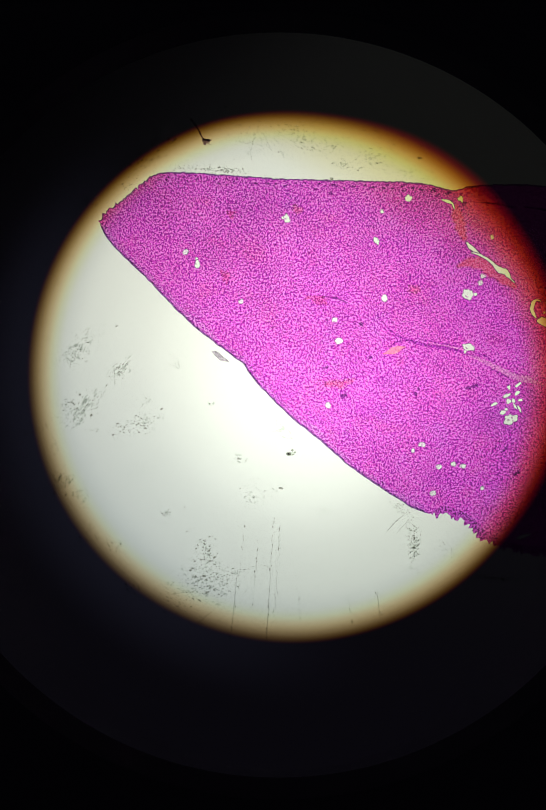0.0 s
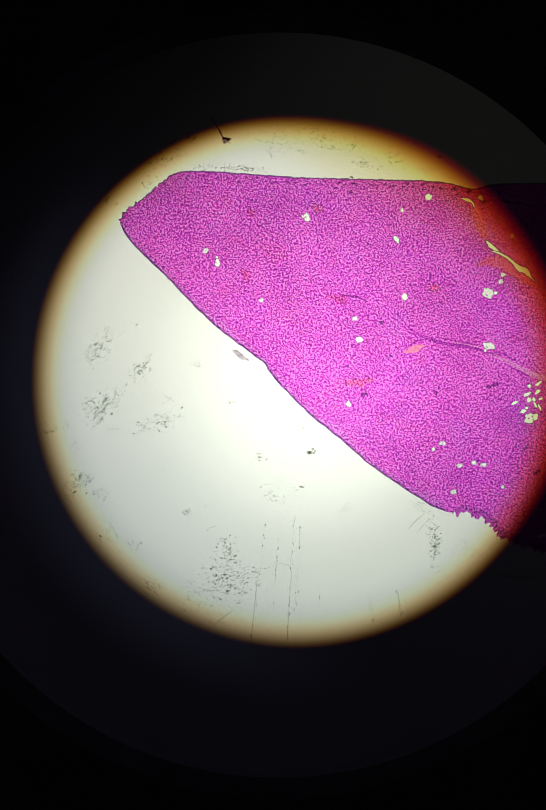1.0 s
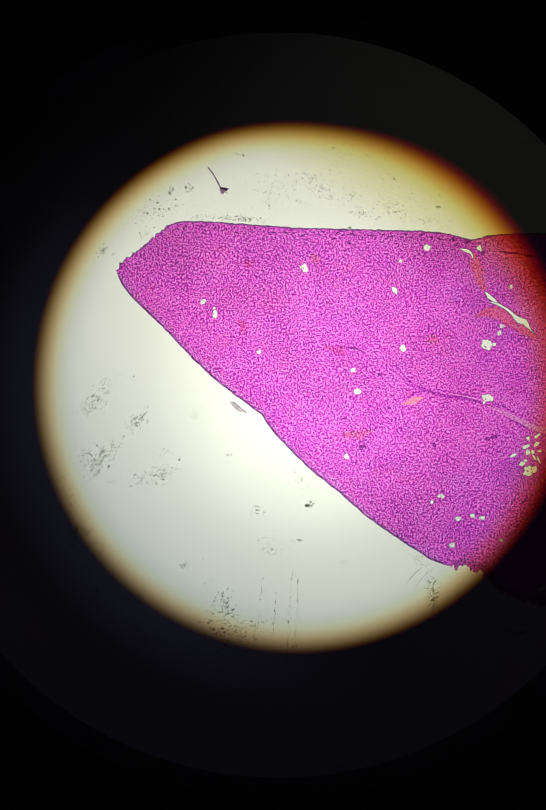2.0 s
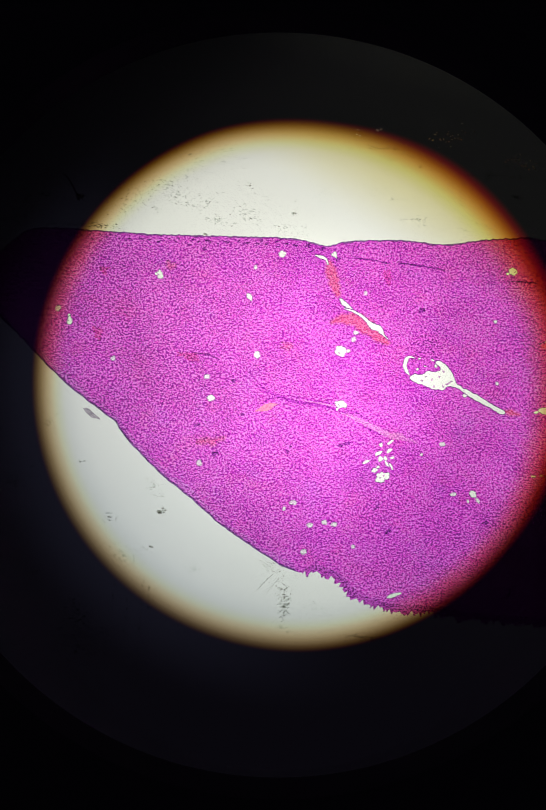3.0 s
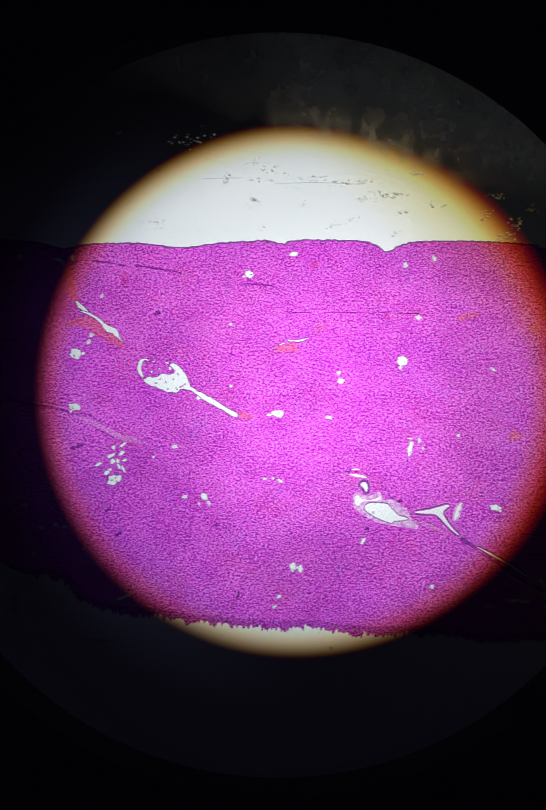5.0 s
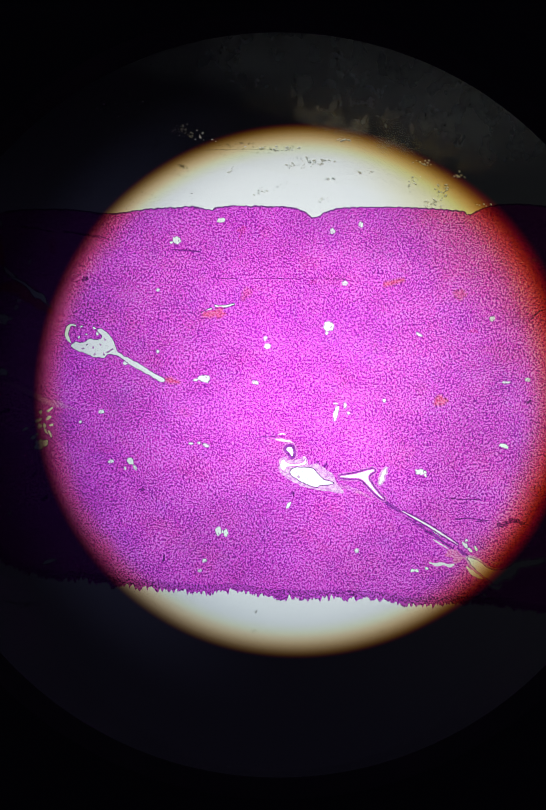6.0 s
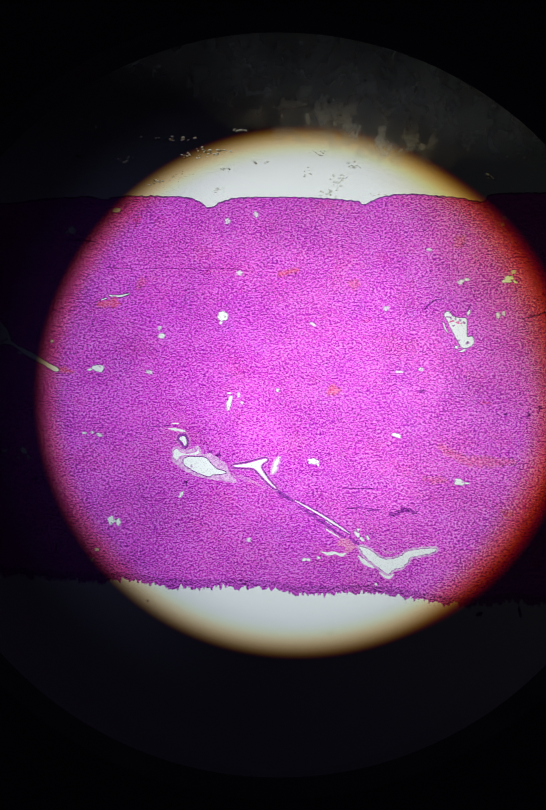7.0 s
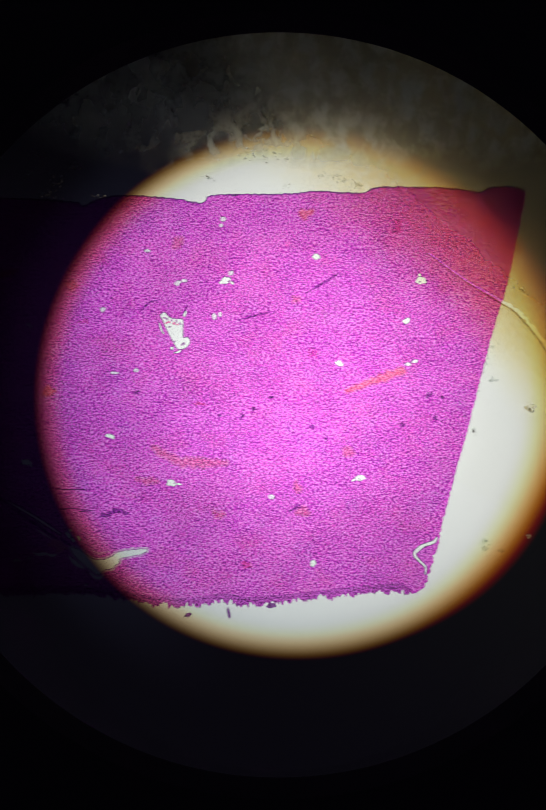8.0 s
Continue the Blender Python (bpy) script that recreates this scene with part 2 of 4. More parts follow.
def ribbon(points, widths, rough=0.15, seed=0.0, step=16.0):
    """A closed strip along a line, with a width at each of its points."""
    line = smooth_line(points, step)
    ks = [0.0]
    for a, b in zip(line, line[1:]):
        ks.append(ks[-1] + math.dist(a, b))
    knots = [0.0]
    for a, b in zip(points, points[1:]):
        knots.append(knots[-1] + math.dist(a, b))
    left, right = [], []
    for i, (x, y) in enumerate(line):
        ax, ay = line[max(i - 1, 0)]
        bx, by = line[min(i + 1, len(line) - 1)]
        d = math.hypot(bx - ax, by - ay) or 1.0
        w = float(np.interp(ks[i] / ks[-1] * knots[-1], knots, widths)) / 2
        nx, ny = -(by - ay) / d, (bx - ax) / d
        wl = w * (1 + rough * 2 * noise.noise((x * 0.03, y * 0.03, seed + 2)))
        wr = w * (1 + rough * 2 * noise.noise((x * 0.03, y * 0.03, seed + 7)))
        left.append((x + nx * wl, y + ny * wl))
        right.append((x - nx * wr, y - ny * wr))
    return left + right[::-1]


def offset_line(line, by):
    """The line moved to its right by a distance, or by by(i, n) along it."""
    out = []
    for i, (x, y) in enumerate(line):
        ax, ay = line[max(i - 2, 0)]
        bx, by_ = line[min(i + 2, len(line) - 1)]
        d = math.hypot(bx - ax, by_ - ay) or 1.0
        k = by(i, len(line)) if callable(by) else by
        out.append((x + (by_ - ay) / d * k, y - (bx - ax) / d * k))
    return out


def grown(loop, by):
    """A closed loop pushed outwards."""
    area = sum(a[0] * b[1] - b[0] * a[1] for a, b in zip(loop, loop[1:] + loop[:1]))
    n = len(loop)
    out = []
    for i, (x, y) in enumerate(loop):
        ax, ay = loop[i - 1]
        bx, by_ = loop[(i + 1) % n]
        d = math.hypot(bx - ax, by_ - ay) or 1.0
        k = by if area > 0 else -by
        out.append((x + (by_ - ay) / d * k, y - (bx - ax) / d * k))
    return out


def inside(x, y, loop):
    hit = False
    for (ax, ay), (bx, by) in zip(loop, loop[1:] + loop[:1]):
        if (ay > y) != (by > y) and x < (bx - ax) * (y - ay) / (by - ay) + ax:
            hit = not hit
    return hit


def lathe(profile, n=96):
    """A ring turned from a closed profile of (radius, z)."""
    bm = bmesh.new()
    rings = [[bm.verts.new((r * math.cos(2 * math.pi * i / n), r * math.sin(2 * math.pi * i / n), z)) for i in range(n)] for r, z in profile]
    for a, b in zip(rings, rings[1:] + rings[:1]):
        for i in range(n):
            bm.faces.new((a[i], a[(i + 1) % n], b[(i + 1) % n], b[i]))
    return bm


def disc(r, z0, z1, n=128):
    bm = bmesh.new()
    tops = []
    for z in (z0, z1):
        vs = [bm.verts.new((r * math.cos(2 * math.pi * i / n), r * math.sin(2 * math.pi * i / n), z)) for i in range(n)]
        bm.faces.new(vs)
        tops.append(vs)
    for i in range(n):
        bm.faces.new((tops[0][i], tops[0][(i + 1) % n], tops[1][(i + 1) % n], tops[1][i]))
    return bm


def rounded_plate(x, y, w, d, r):
    out = []
    for cx, cy, a0 in ((w / 2 - r, d / 2 - r, 0), (-w / 2 + r, d / 2 - r, 90), (-w / 2 + r, -d / 2 + r, 180), (w / 2 - r, -d / 2 + r, 270)):
        for i in range(7):
            a = radians(a0 + 15 * i)
            out.append((x + cx + r * math.cos(a), y + cy + r * math.sin(a)))
    return out


CARRIED = []


def carried(name, x, y, z, label, category, group=""):
    """A thing that lies on the slide and travels with it, at its place on the plan."""
    ob = tagged(new(name), label, category, group)
    ob.location = (x * UM, y * UM, z * UM)
    CARRIED.append((ob, x, y, z))
    return ob


# ---- the microscope round the slide ----
def microscope_stage():
    ob = tagged(new("microscope_stage"), "black painted metal stage plate with a round light hole", "stage")
    hole = [(4.5 * math.cos(2 * math.pi * i / 96), 4.5 * math.sin(2 * math.pi * i / 96)) for i in range(96)]
    part("stage_plate", slab([rounded_plate(0, 0, 118, 64, 5), hole], -7.0, -1.0), BLACK_METAL, ob, scale=MM)


def condenser():
    ob = tagged(new("condenser_lens"), "lit round condenser lens glowing white with an amber rim", "lens")
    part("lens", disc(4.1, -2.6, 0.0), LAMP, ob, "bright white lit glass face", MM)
    part("lens_mount", lathe([(4.1, -2.6), (4.3, -2.6), (4.3, -0.06), (4.1, -0.06)]), BLACKENED, ob, "black metal ring", MM)
    return ob


def viewing_tube():
    ob = tagged(new("viewing_tube"), "matt black microscope tube with a round field stop", "tube", kind="structure")
    ob.matrix_world = VIEW
    part("barrel", lathe([(6.0, -11.2), (7.6, -11.2), (7.6, 4.0), (6.0, 4.0)]), BLACKENED, ob, scale=MM)
    stop = lathe([(STOP, -11.32), (STOP + 0.25, -11.6), (6.6, -11.6), (6.6, -11.2), (STOP + 0.1, -11.2)], 160)
    for v in stop.verts:
        v.co.x += 0.033
    part("field_stop", stop, BLACKENED, ob, scale=MM)


# ---- the slide ----
def glass_slide():
    ob = carried("glass_slide", 8000, 0, -1000, "clear glass microscope slide lying on the black stage", "slide")
    part("glass_plate", slab([rounded_plate(0, 0, 76000, 26000, 600)], 0, 1000), SLIDE_GLASS, ob)
    cover = carried("cover_glass", 3400, 0, 13, "thin clear square cover glass over the stained section", "cover glass")
    part("glass_sheet", slab([rounded_plate(0, 0, 24000, 24000, 200)], 0, 170), COVER_GLASS, cover)


# ---- the stained liver section ----
UPPER_EDGE = [(-1299, 905), (-1253, 980), (-1144, 1054), (-1036, 1152), (-909, 1249), (-726, 1264), (-397, 1244), (5, 1213), (334, 1204), (845, 1188),
              (1045, 1168), (1209, 1126), (1373, 1160), (1744, 1165), (2036, 1134), (2329, 1167), (2640, 1180), (2759, 1155), (2839, 1184), (3277, 1179),
              (3422, 1145), (3487, 1098), (3586, 1145), (3714, 1171), (4114, 1173), (4517, 1146), (4582, 1115), (4700, 1168), (4883, 1194), (5204, 1173),
              (5424, 1138), (5516, 1194), (6011, 1201), (6268, 1219), (6561, 1206), (6689, 1248), (7184, 1239), (7385, 1204), (7458, 1234), (7605, 1245), (7725, 1214)]
CUT_EDGE = [(7725, 1214), (7672, 950), (7591, 576), (7476, 204), (7379, -145), (7283, -510), (7207, -763), (7143, -997), (7094, -1176), (7075, -1283), (7031, -1408), (6994, -1532), (6964, -1596), (6893, -1638)]
TORN_EDGE = [(6893, -1638), (6787, -1624), (6468, -1648), (6044, -1694), (5760, -1715), (5583, -1690), (5371, -1722), (5087, -1707), (4657, -1641), (4303, -1641), (4091, -1640), (3879, -1605),
             (3205, -1587), (2957, -1551), (2700, -1558), (2355, -1530), (2108, -1510), (1896, -1474), (1648, -1456), (1507, -1421), (1364, -1350), (1257, -1244), (1132, -1191), (1007, -1183)]
SLANT_EDGE = [(1007, -1183), (892, -1139), (681, -1004), (468, -854), (255, -667), (77, -523), (-102, -349), (-228, -204), (-282, -124), (-463, 16), (-644, 162), (-827, 347), (-973, 502), (-1139, 662), (-1250, 793), (-1299, 905)]

Z0, Z1 = 2.0, 8.0
TAKEN = []
PIECES = []
CUTS = []


def claim(loop):
    """Gives a piece its ground in the section; what was laid out before it keeps its own."""
    xs, ys = [p[0] for p in loop], [p[1] for p in loop]
    box = (min(xs) - 3, min(ys) - 3, max(xs) + 3, max(ys) + 3)
    CUTS[:] = [other for other, o in TAKEN if box[0] < o[2] and o[0] < box[2] and box[1] < o[3] and o[1] < box[3]]
    TAKEN.append((loop, box))


def put(name, loops, material, label=""):
    """A piece of the section, less the ground of the pieces before it."""
    PIECES.append((name, loops + CUTS, material, label))


def opening(loop, name="vein_wall", material=None, rim=7.0):
    """An empty vessel through the section, with a thin stained wall round it."""
    outer = grown(loop, rim)
    claim(outer)
    put(name, [outer, loop], material or VEIN_RIM)


def layered(loop, rings):
    """An opening with several coats round it, from the inside out."""
    loops = [loop]
    for name, material, wide in rings:
        loops.append(grown(loops[-1], wide))
    claim(loops[-1])
    for k, (name, material, wide) in enumerate(rings):
        put(name, [loops[k + 1], loops[k]], material, None if k else "")


def filled(loop, name, material, label=""):
    """A stained piece set into the section."""
    claim(loop)
    put(name, [loop], material, label)


def lumen(x, y, rx, ry, turn):
    """A small empty vessel or fat vacuole: rounded and lobed; the smallest still hold a pale film."""
    loop = blob(x, y, rx * 0.82, ry * 0.86, turn, 0.26, (x % 97) * 0.1, max(16, round((rx + ry) * 0.6)))
    opening(loop, rim=5.0 if rx > 14 else 4.0)
    if rx * ry < 480:
        PIECES.append(("pale_film", [loop], PALE, None))
    elif rx * ry > 700:
        a = (x % 63) * 0.1
        island(x + rx * 0.45 * math.cos(a), y + ry * 0.45 * math.sin(a), rx * 0.22, ry * 0.14, math.degrees(a) + 80)
        side = math.radians(turn + (x % 7) * 51)
        opening(blob(x + rx * 1.25 * math.cos(side), y + ry * 1.3 * math.sin(side), rx * 0.32, ry * 0.26, math.degrees(side), 0.3, (y % 41) * 0.1, 12), rim=3.5)


def lumen_strip(points, widths):
    opening(ribbon(points, widths, 0.22, points[0][0] * 0.01, 7), "vein_wall", CAPSULE, 6.0)


def blotch(loop, name, core, fringe, label, last=None):
    """A stained patch whose fringe blends into the tissue."""
    mid, outer = grown(loop, 7.0), grown(loop, 16.0)
    claim(outer)
    put(name, [loop], core, label)
    put(name + "_fringe", [mid, loop], fringe, None)
    put(name + "_fringe", [outer, mid], last or FAINTER, None)


def blood(points, widths):
    blotch(ribbon(points, widths, 0.4, points[0][0] * 0.01, 9), "blood_filled_vessel", BLOOD, FAINT_BLOOD, "orange-red blood in a vessel")


def blood_in(x, y, rx, ry, turn):
    small = rx < 45
    blotch(blob(x, y, rx * 0.85, ry * 0.85, turn, 0.55, (x % 89) * 0.1, 30), "blood_pool", FAINT_BLOOD if small else BLOOD, FAINTER if small else FAINT_BLOOD, "small reddish pool of blood")


def pink(x, y, rx, ry, turn):
    filled(ribbon([(x - rx, y - rx * 0.35), (x, y), (x + rx, y + rx * 0.3)], [4, ry * 2, 5], 0.25, 0.0, 8), "pink_vessel", PINK, "pale salmon pink vessel")


def faint(x, y, rx, ry, turn):
    blotch(blob(x, y, rx * 0.75, ry * 0.75, turn, 0.95, (x % 83) * 0.1, 36), "blood_stain", FAINT_BLOOD, FAINTER, "faint red blotch")


def faint_strip(points, widths):
    blotch(ribbon(points, widths, 0.5, points[0][0] * 0.01, 9), "blood_stain", FAINT_BLOOD, FAINTER, "faint red streak")


def dark(x, y, rx, ry, turn):
    filled(blob(x, y, rx, ry, turn, 0.7, (x % 79) * 0.1, 18), "dark_clump", DARK, "dark violet clump of nuclei")


def darkline(points, widths):
    filled(ribbon(points, widths, 0.6, points[0][0] * 0.01, 8), "dark_fold", DARK, "thin dark crease")


def fibre():
    """A strand of connective tissue: dark threads that run on into a pale pink band."""
    runs = [("dark_thread", [(727, 135), (829, 61), (1002, 6), (1215, -31), (1348, -82)], [4, 16, 20, 18, 4], THREAD),
            ("dark_thread", [(926, 54), (1106, 17), (1276, -9)], [3, 10, 4], THREAD),
            ("pale_thread", [(1034, 21), (1161, -5), (1287, -31)], [4, 12, 6], FIBROUS),
            ("pale_thread", [(1254, -45), (1377, -97), (1485, -151), (1610, -217), (1718, -246), (1833, -283)], [6, 26, 34, 46, 40, 6], FIBROUS),
            ("dark_thread", [(1326, -45), (1405, -71), (1492, -122)], [4, 12, 4], THREAD),
            ("dark_thread", [(1406, -137), (1503, -191), (1600, -239)], [3, 10, 3], THREAD),
            ("dark_thread", [(757, -12), (782, 18), (843, 36)], [4, 14, 4], THREAD)]
    for i, (name, points, widths, material) in enumerate(runs):
        filled(ribbon(points, widths, 0.4, i * 3.0, 8), name, material, "thread of a fibrous strand")


def island(x, y, rx, ry, turn):
    """A crumb of tissue left standing in an empty vessel."""
    PIECES.append(("tissue_island", [blob(x, y, rx, ry, turn, 0.6, (x % 71) * 0.1, 14)], VEIN_RIM, "crumb of tissue inside an empty vessel"))


def upper_vessel():
    """A vessel half filled with blood and half torn open."""
    torn = ribbon([(1328, 672), (1386, 654), (1447, 620), (1495, 575), (1531, 542), (1571, 527), (1600, 483), (1632, 453)], [4, 14, 16, 22, 52, 44, 10, 3], 0.3, 1.0, 7)
    pool = ribbon([(1235, 570), (1304, 596), (1402, 590), (1500, 536), (1573, 470), (1638, 420)], [8, 44, 88, 96, 66, 8], 0.2, 2.0, 10)
    opening(torn, "vein_wall", CAPSULE, 5.0)
    blotch(pool, "blood_filled_vessel", BLOOD, FAINT_BLOOD, "orange-red blood in a torn vessel")
    opening(ribbon([(1126, 1057), (1166, 1046), (1199, 1031), (1217, 989)], [5, 20, 16, 4], 0.3, 1.5, 7), "vein_wall", CAPSULE, 4.0)
    opening(blob(1264, 1060, 16, 25, 20, 0.35, 1.7, 18), "vein_wall", CAPSULE, 4.0)
    filled(blob(1286, 1027, 19, 13, 20, 0.6, 1.9, 16), "dark_clump", DARK, "dark violet clump of nuclei")


def spoon_vein():
    """A wide empty vein that runs out into a straight narrow tail, with torn crumbs at its mouth."""
    bowl = [(1784, 173), (1816, 202), (1863, 195), (1910, 221), (1968, 217), (2000, 242), (1968, 283), (1990, 298), (2044, 257), (2079, 206), (2101, 147), (2133, 114), (2194, 81)]
    tail = [(2262, 44), (2355, -15), (2440, -69), (2415, -84), (2329, -33), (2247, 11), (2190, 48), (2147, 81), (2104, 107), (2043, 114), (2017, 88), (1981, 96), (1945, 92), (1906, 114), (1866, 129), (1823, 144)]
    body = roughened(smooth_line(bowl + tail, 7, True), 5, 22, 3.3)
    opening(body, "vein_wall", CAPSULE, 5.0)
    opening(ribbon([(1816, 316), (1780, 324), (1755, 298), (1748, 261), (1762, 221), (1780, 195)], [4, 16, 22, 26, 22, 5], 0.35, 5.1, 6), "vein_wall", CAPSULE, 4.0)
    opening(blob(2168, 52, 19, 15, 10, 0.3, 2.2, 16), "vein_wall", CAPSULE, 4.0)
    for x, y, rx, ry, turn in [(1853, 313, 9, 5, 20), (1943, 301, 12, 6, -30), (1964, 261, 9, 10, 0), (1838, 235, 10, 6, 40), (1888, 257, 7, 5, 0)]:
        opening(blob(x, y, rx, ry, turn, 0.5, x * 0.1, 12), "vein_wall", CAPSULE, 3.0)
    for x, y, rx, ry, turn in [(2043, 132, 20, 7, 35), (2014, 114, 9, 13, 0), (2068, 147, 10, 5, 20), (1935, 162, 7, 9, 0), (1895, 184, 9, 5, 30), (1989, 184, 6, 8, 0), (1866, 155, 10, 6, 10), (2018, 220, 8, 13, 30), (1949, 114, 7, 7, 0)]:
        island(x, y, rx, ry, turn)
    blotch(blob(1867, 382, 105, 74, -12, 0.8, 4.4, 40), "dense_cell_patch", DENSE, DENSE_FRINGE, "darker violet patch of crowded cells", DENSE_EDGE)
    blood([(2433, -66), (2483, -73), (2544, -88)], [10, 26, 6])


def open_cluster():
    """Leaf-shaped gaps lying close together like a spray."""
    leaves = [(1557, -358, 30, 10, 25), (1474, -416, 22, 9, 20), (1578, -297, 11, 14, 10), (1639, -282, 26, 7, 40), (1632, -337, 22, 12, 45), (1571, -395, 14, 19, -20),
              (1607, -395, 10, 16, 10), (1617, -431, 7, 22, 30), (1646, -449, 6, 26, 25), (1653, -387, 16, 6, 10), (1532, -474, 18, 14, 20), (1557, -452, 10, 8, 0)]
    for x, y, rx, ry, turn in leaves:
        opening(blob(x, y, rx, ry, turn, 0.35, x * 0.07, 14), "vein_wall", None, 3.0)
    x, y = 1582, -521
    opening(blob(x, y, 40, 33, 10, 0.4, 6.1, 26), "vein_wall", CAPSULE, 5.0)
    for dx, dy in ((-14, -6), (12, 8), (18, -12)):
        island(x + dx, y + dy, 8, 6, dx * 3)


def portal_tract():
    """The large branching vessel with its pale fibrous wall."""
    main = roughened(smooth_line([(3319, -714), (3351, -692), (3415, -689), (3466, -693), (3505, -729), (3541, -769), (3573, -783), (3616, -798), (3573, -812), (3523, -812), (3494, -826), (3422, -801), (3369, -772), (3329, -743)], 9, True), 3, 25, 3.0)
    coat = roughened(smooth_line([(3243, -714), (3240, -652), (3254, -620), (3279, -616), (3315, -638), (3380, -631), (3415, -606), (3437, -638), (3444, -667), (3512, -667), (3584, -714), (3623, -751), (3641, -805), (3680, -852), (3662, -870), (3548, -852), (3458, -837), (3351, -797), (3283, -754)], 9, True), 7, 40, 4.0)
    gap = smooth_line([(3251, -689), (3254, -645), (3276, -634), (3297, -656), (3351, -667), (3408, -653), (3423, -631), (3430, -660), (3405, -674), (3333, -678), (3294, -685), (3276, -710)], 7, True)
    claim(coat)
    put("vessel_coat", [coat, grown(main, 6), grown(gap, 4)], WALL, "pale lilac fibrous vessel coat")
    put("vessel_lining", [grown(main, 6), main], CAPSULE, None)
    put("gap_lining", [grown(gap, 4), gap], FIBROUS, None)
    PIECES.append(("tissue_island", [blob(3376, -754, 9, 12, 20, 0.4, 2.0, 14)], VEIN_RIM, "crumb of tissue inside an empty vessel"))
    ring = roughened(smooth_line([(3290, -562), (3308, -544), (3329, -551), (3340, -587), (3329, -613), (3315, -587)], 6, True), 2, 20, 1.0)
    layered(ring, [("branch_lining", DUCT, 20.0), ("branch_coat", FIBROUS, 12.0)])
    opening(ribbon([(3214, -489), (3261, -496), (3311, -507), (3344, -526)], [5, 17, 15, 4], 0.25, 5.0, 9), "branch_wall", FIBROUS, 7.0)
    opening(ribbon([(3236, -456), (3261, -453), (3286, -456)], [3, 8, 3], 0.25, 5.2, 7), "branch_wall", FIBROUS, 5.0)
    filled(ribbon([(3074, -478), (3135, -474), (3193, -471), (3236, -467)], [3, 7, 8, 4], 0.4, 5.5, 8), "dark_thread", DUCT, "thin violet thread leading to the branch")
    filled(ribbon([(3135, -492), (3179, -489), (3207, -485)], [4, 12, 6], 0.3, 5.7, 8), "pale_thread", FIBROUS, "pale pink thread beside the branch")
    fork = smooth_line([(3662, -758), (3673, -747), (3763, -733), (3852, -708), (3892, -701), (3902, -715), (3874, -733), (3859, -762), (3884, -809), (3923, -863), (3969, -913), (3937, -899), (3884, -849), (3830, -791), (3798, -769), (3727, -765)], 8, True)
    layered(grown(fork, -3.0), [("duct_lining", FIBROUS, 5.0), ("duct_wall", DUCT, 10.0), ("duct_coat", FIBROUS, 8.0)])
    opening(ribbon([(3985, -690), (3967, -726), (3952, -766), (3937, -809)], [5, 22, 26, 7], 0.3, 7.0, 9), "duct_wall", WALL, 12.0)
    filled(ribbon([(3965, -924), (4015, -957), (4082, -1000)], [26, 34, 14], 0.2, 8.5, 9), "duct_wall", DUCT, "dark violet duct wall")
    layered(ribbon([(4093, -996), (4160, -1032), (4242, -1079), (4312, -1122), (4390, -1172), (4471, -1226)], [3, 9, 10, 13, 11, 3], 0.3, 8.0, 9), [("duct_lining", FIBROUS, 3.0), ("duct_wall", DUCT, 7.0)])
    filled(ribbon([(4117, -1039), (4199, -1090), (4277, -1144), (4354, -1197), (4439, -1254)], [8, 14, 15, 16, 8], 0.3, 8.6, 9), "duct_wall", DUCT, "dark violet duct wall")
    opening(ribbon([(4291, -1126), (4326, -1147), (4351, -1169)], [4, 13, 4], 0.3, 8.8, 6), "duct_wall", DUCT, 5.0)
    opening(ribbon([(4301, -1190), (4350, -1222), (4403, -1254)], [3, 9, 3], 0.3, 8.9, 7), "duct_wall", FIBROUS, 5.0)
    filled(ribbon([(4471, -1258), (4506, -1283), (4537, -1304)], [8, 18, 8], 0.4, 8.7, 9), "duct_wall", DUCT, "dark violet duct wall")
    vein = roughened(smooth_line([(4537, -1319), (4594, -1333), (4639, -1365), (4692, -1397), (4752, -1404), (4824, -1376), (4870, -1351), (4966, -1333), (5062, -1330), (5019, -1362), (4894, -1387), (4862, -1426), (4822, -1458), (4769, -1472), (4733, -1500), (4680, -1472), (4628, -1429), (4575, -1379)], 10, True), 6, 35, 9.0)
    layered(vein, [("vein_lining", VEIN_RIM, 5.0), ("vein_coat", WALL, 12.0)])
    opening(ribbon([(4526, -1379), (4564, -1415), (4606, -1447), (4638, -1461)], [5, 26, 20, 4], 0.3, 13.0, 9), "vein_wall", WALL, 5.0)
    opening(ribbon([(4673, -1493), (4704, -1514), (4739, -1525), (4768, -1504)], [4, 18, 18, 4], 0.3, 13.2, 9), "vein_wall", WALL, 5.0)
    filled(blob(4452, -1308, 66, 38, -25, 0.5, 11.0, 30), "fibrous_patch", SALMON_FIBRE, "pale pink fibrous patch")
    opening(ribbon([(4271, -1350), (4320, -1365), (4363, -1358), (4409, -1372), (4444, -1361)], [5, 20, 14, 20, 4], 0.4, 11.5, 8), "vein_wall", FIBROUS, 6.0)
    filled(ribbon([(3462, -792), (3619, -808), (3767, -849), (3887, -913)], [30, 34, 24, 8], 0.4, 10.0, 9), "fibrous_band", FIBROUS, "pale lilac fibrous band beside the duct")
    filled(ribbon([(4682, -1333), (4735, -1358), (4806, -1344)], [6, 22, 5], 0.4, 10.4, 9), "fibrous_band", FIBROUS, "pale lilac fibrous band beside the vein")
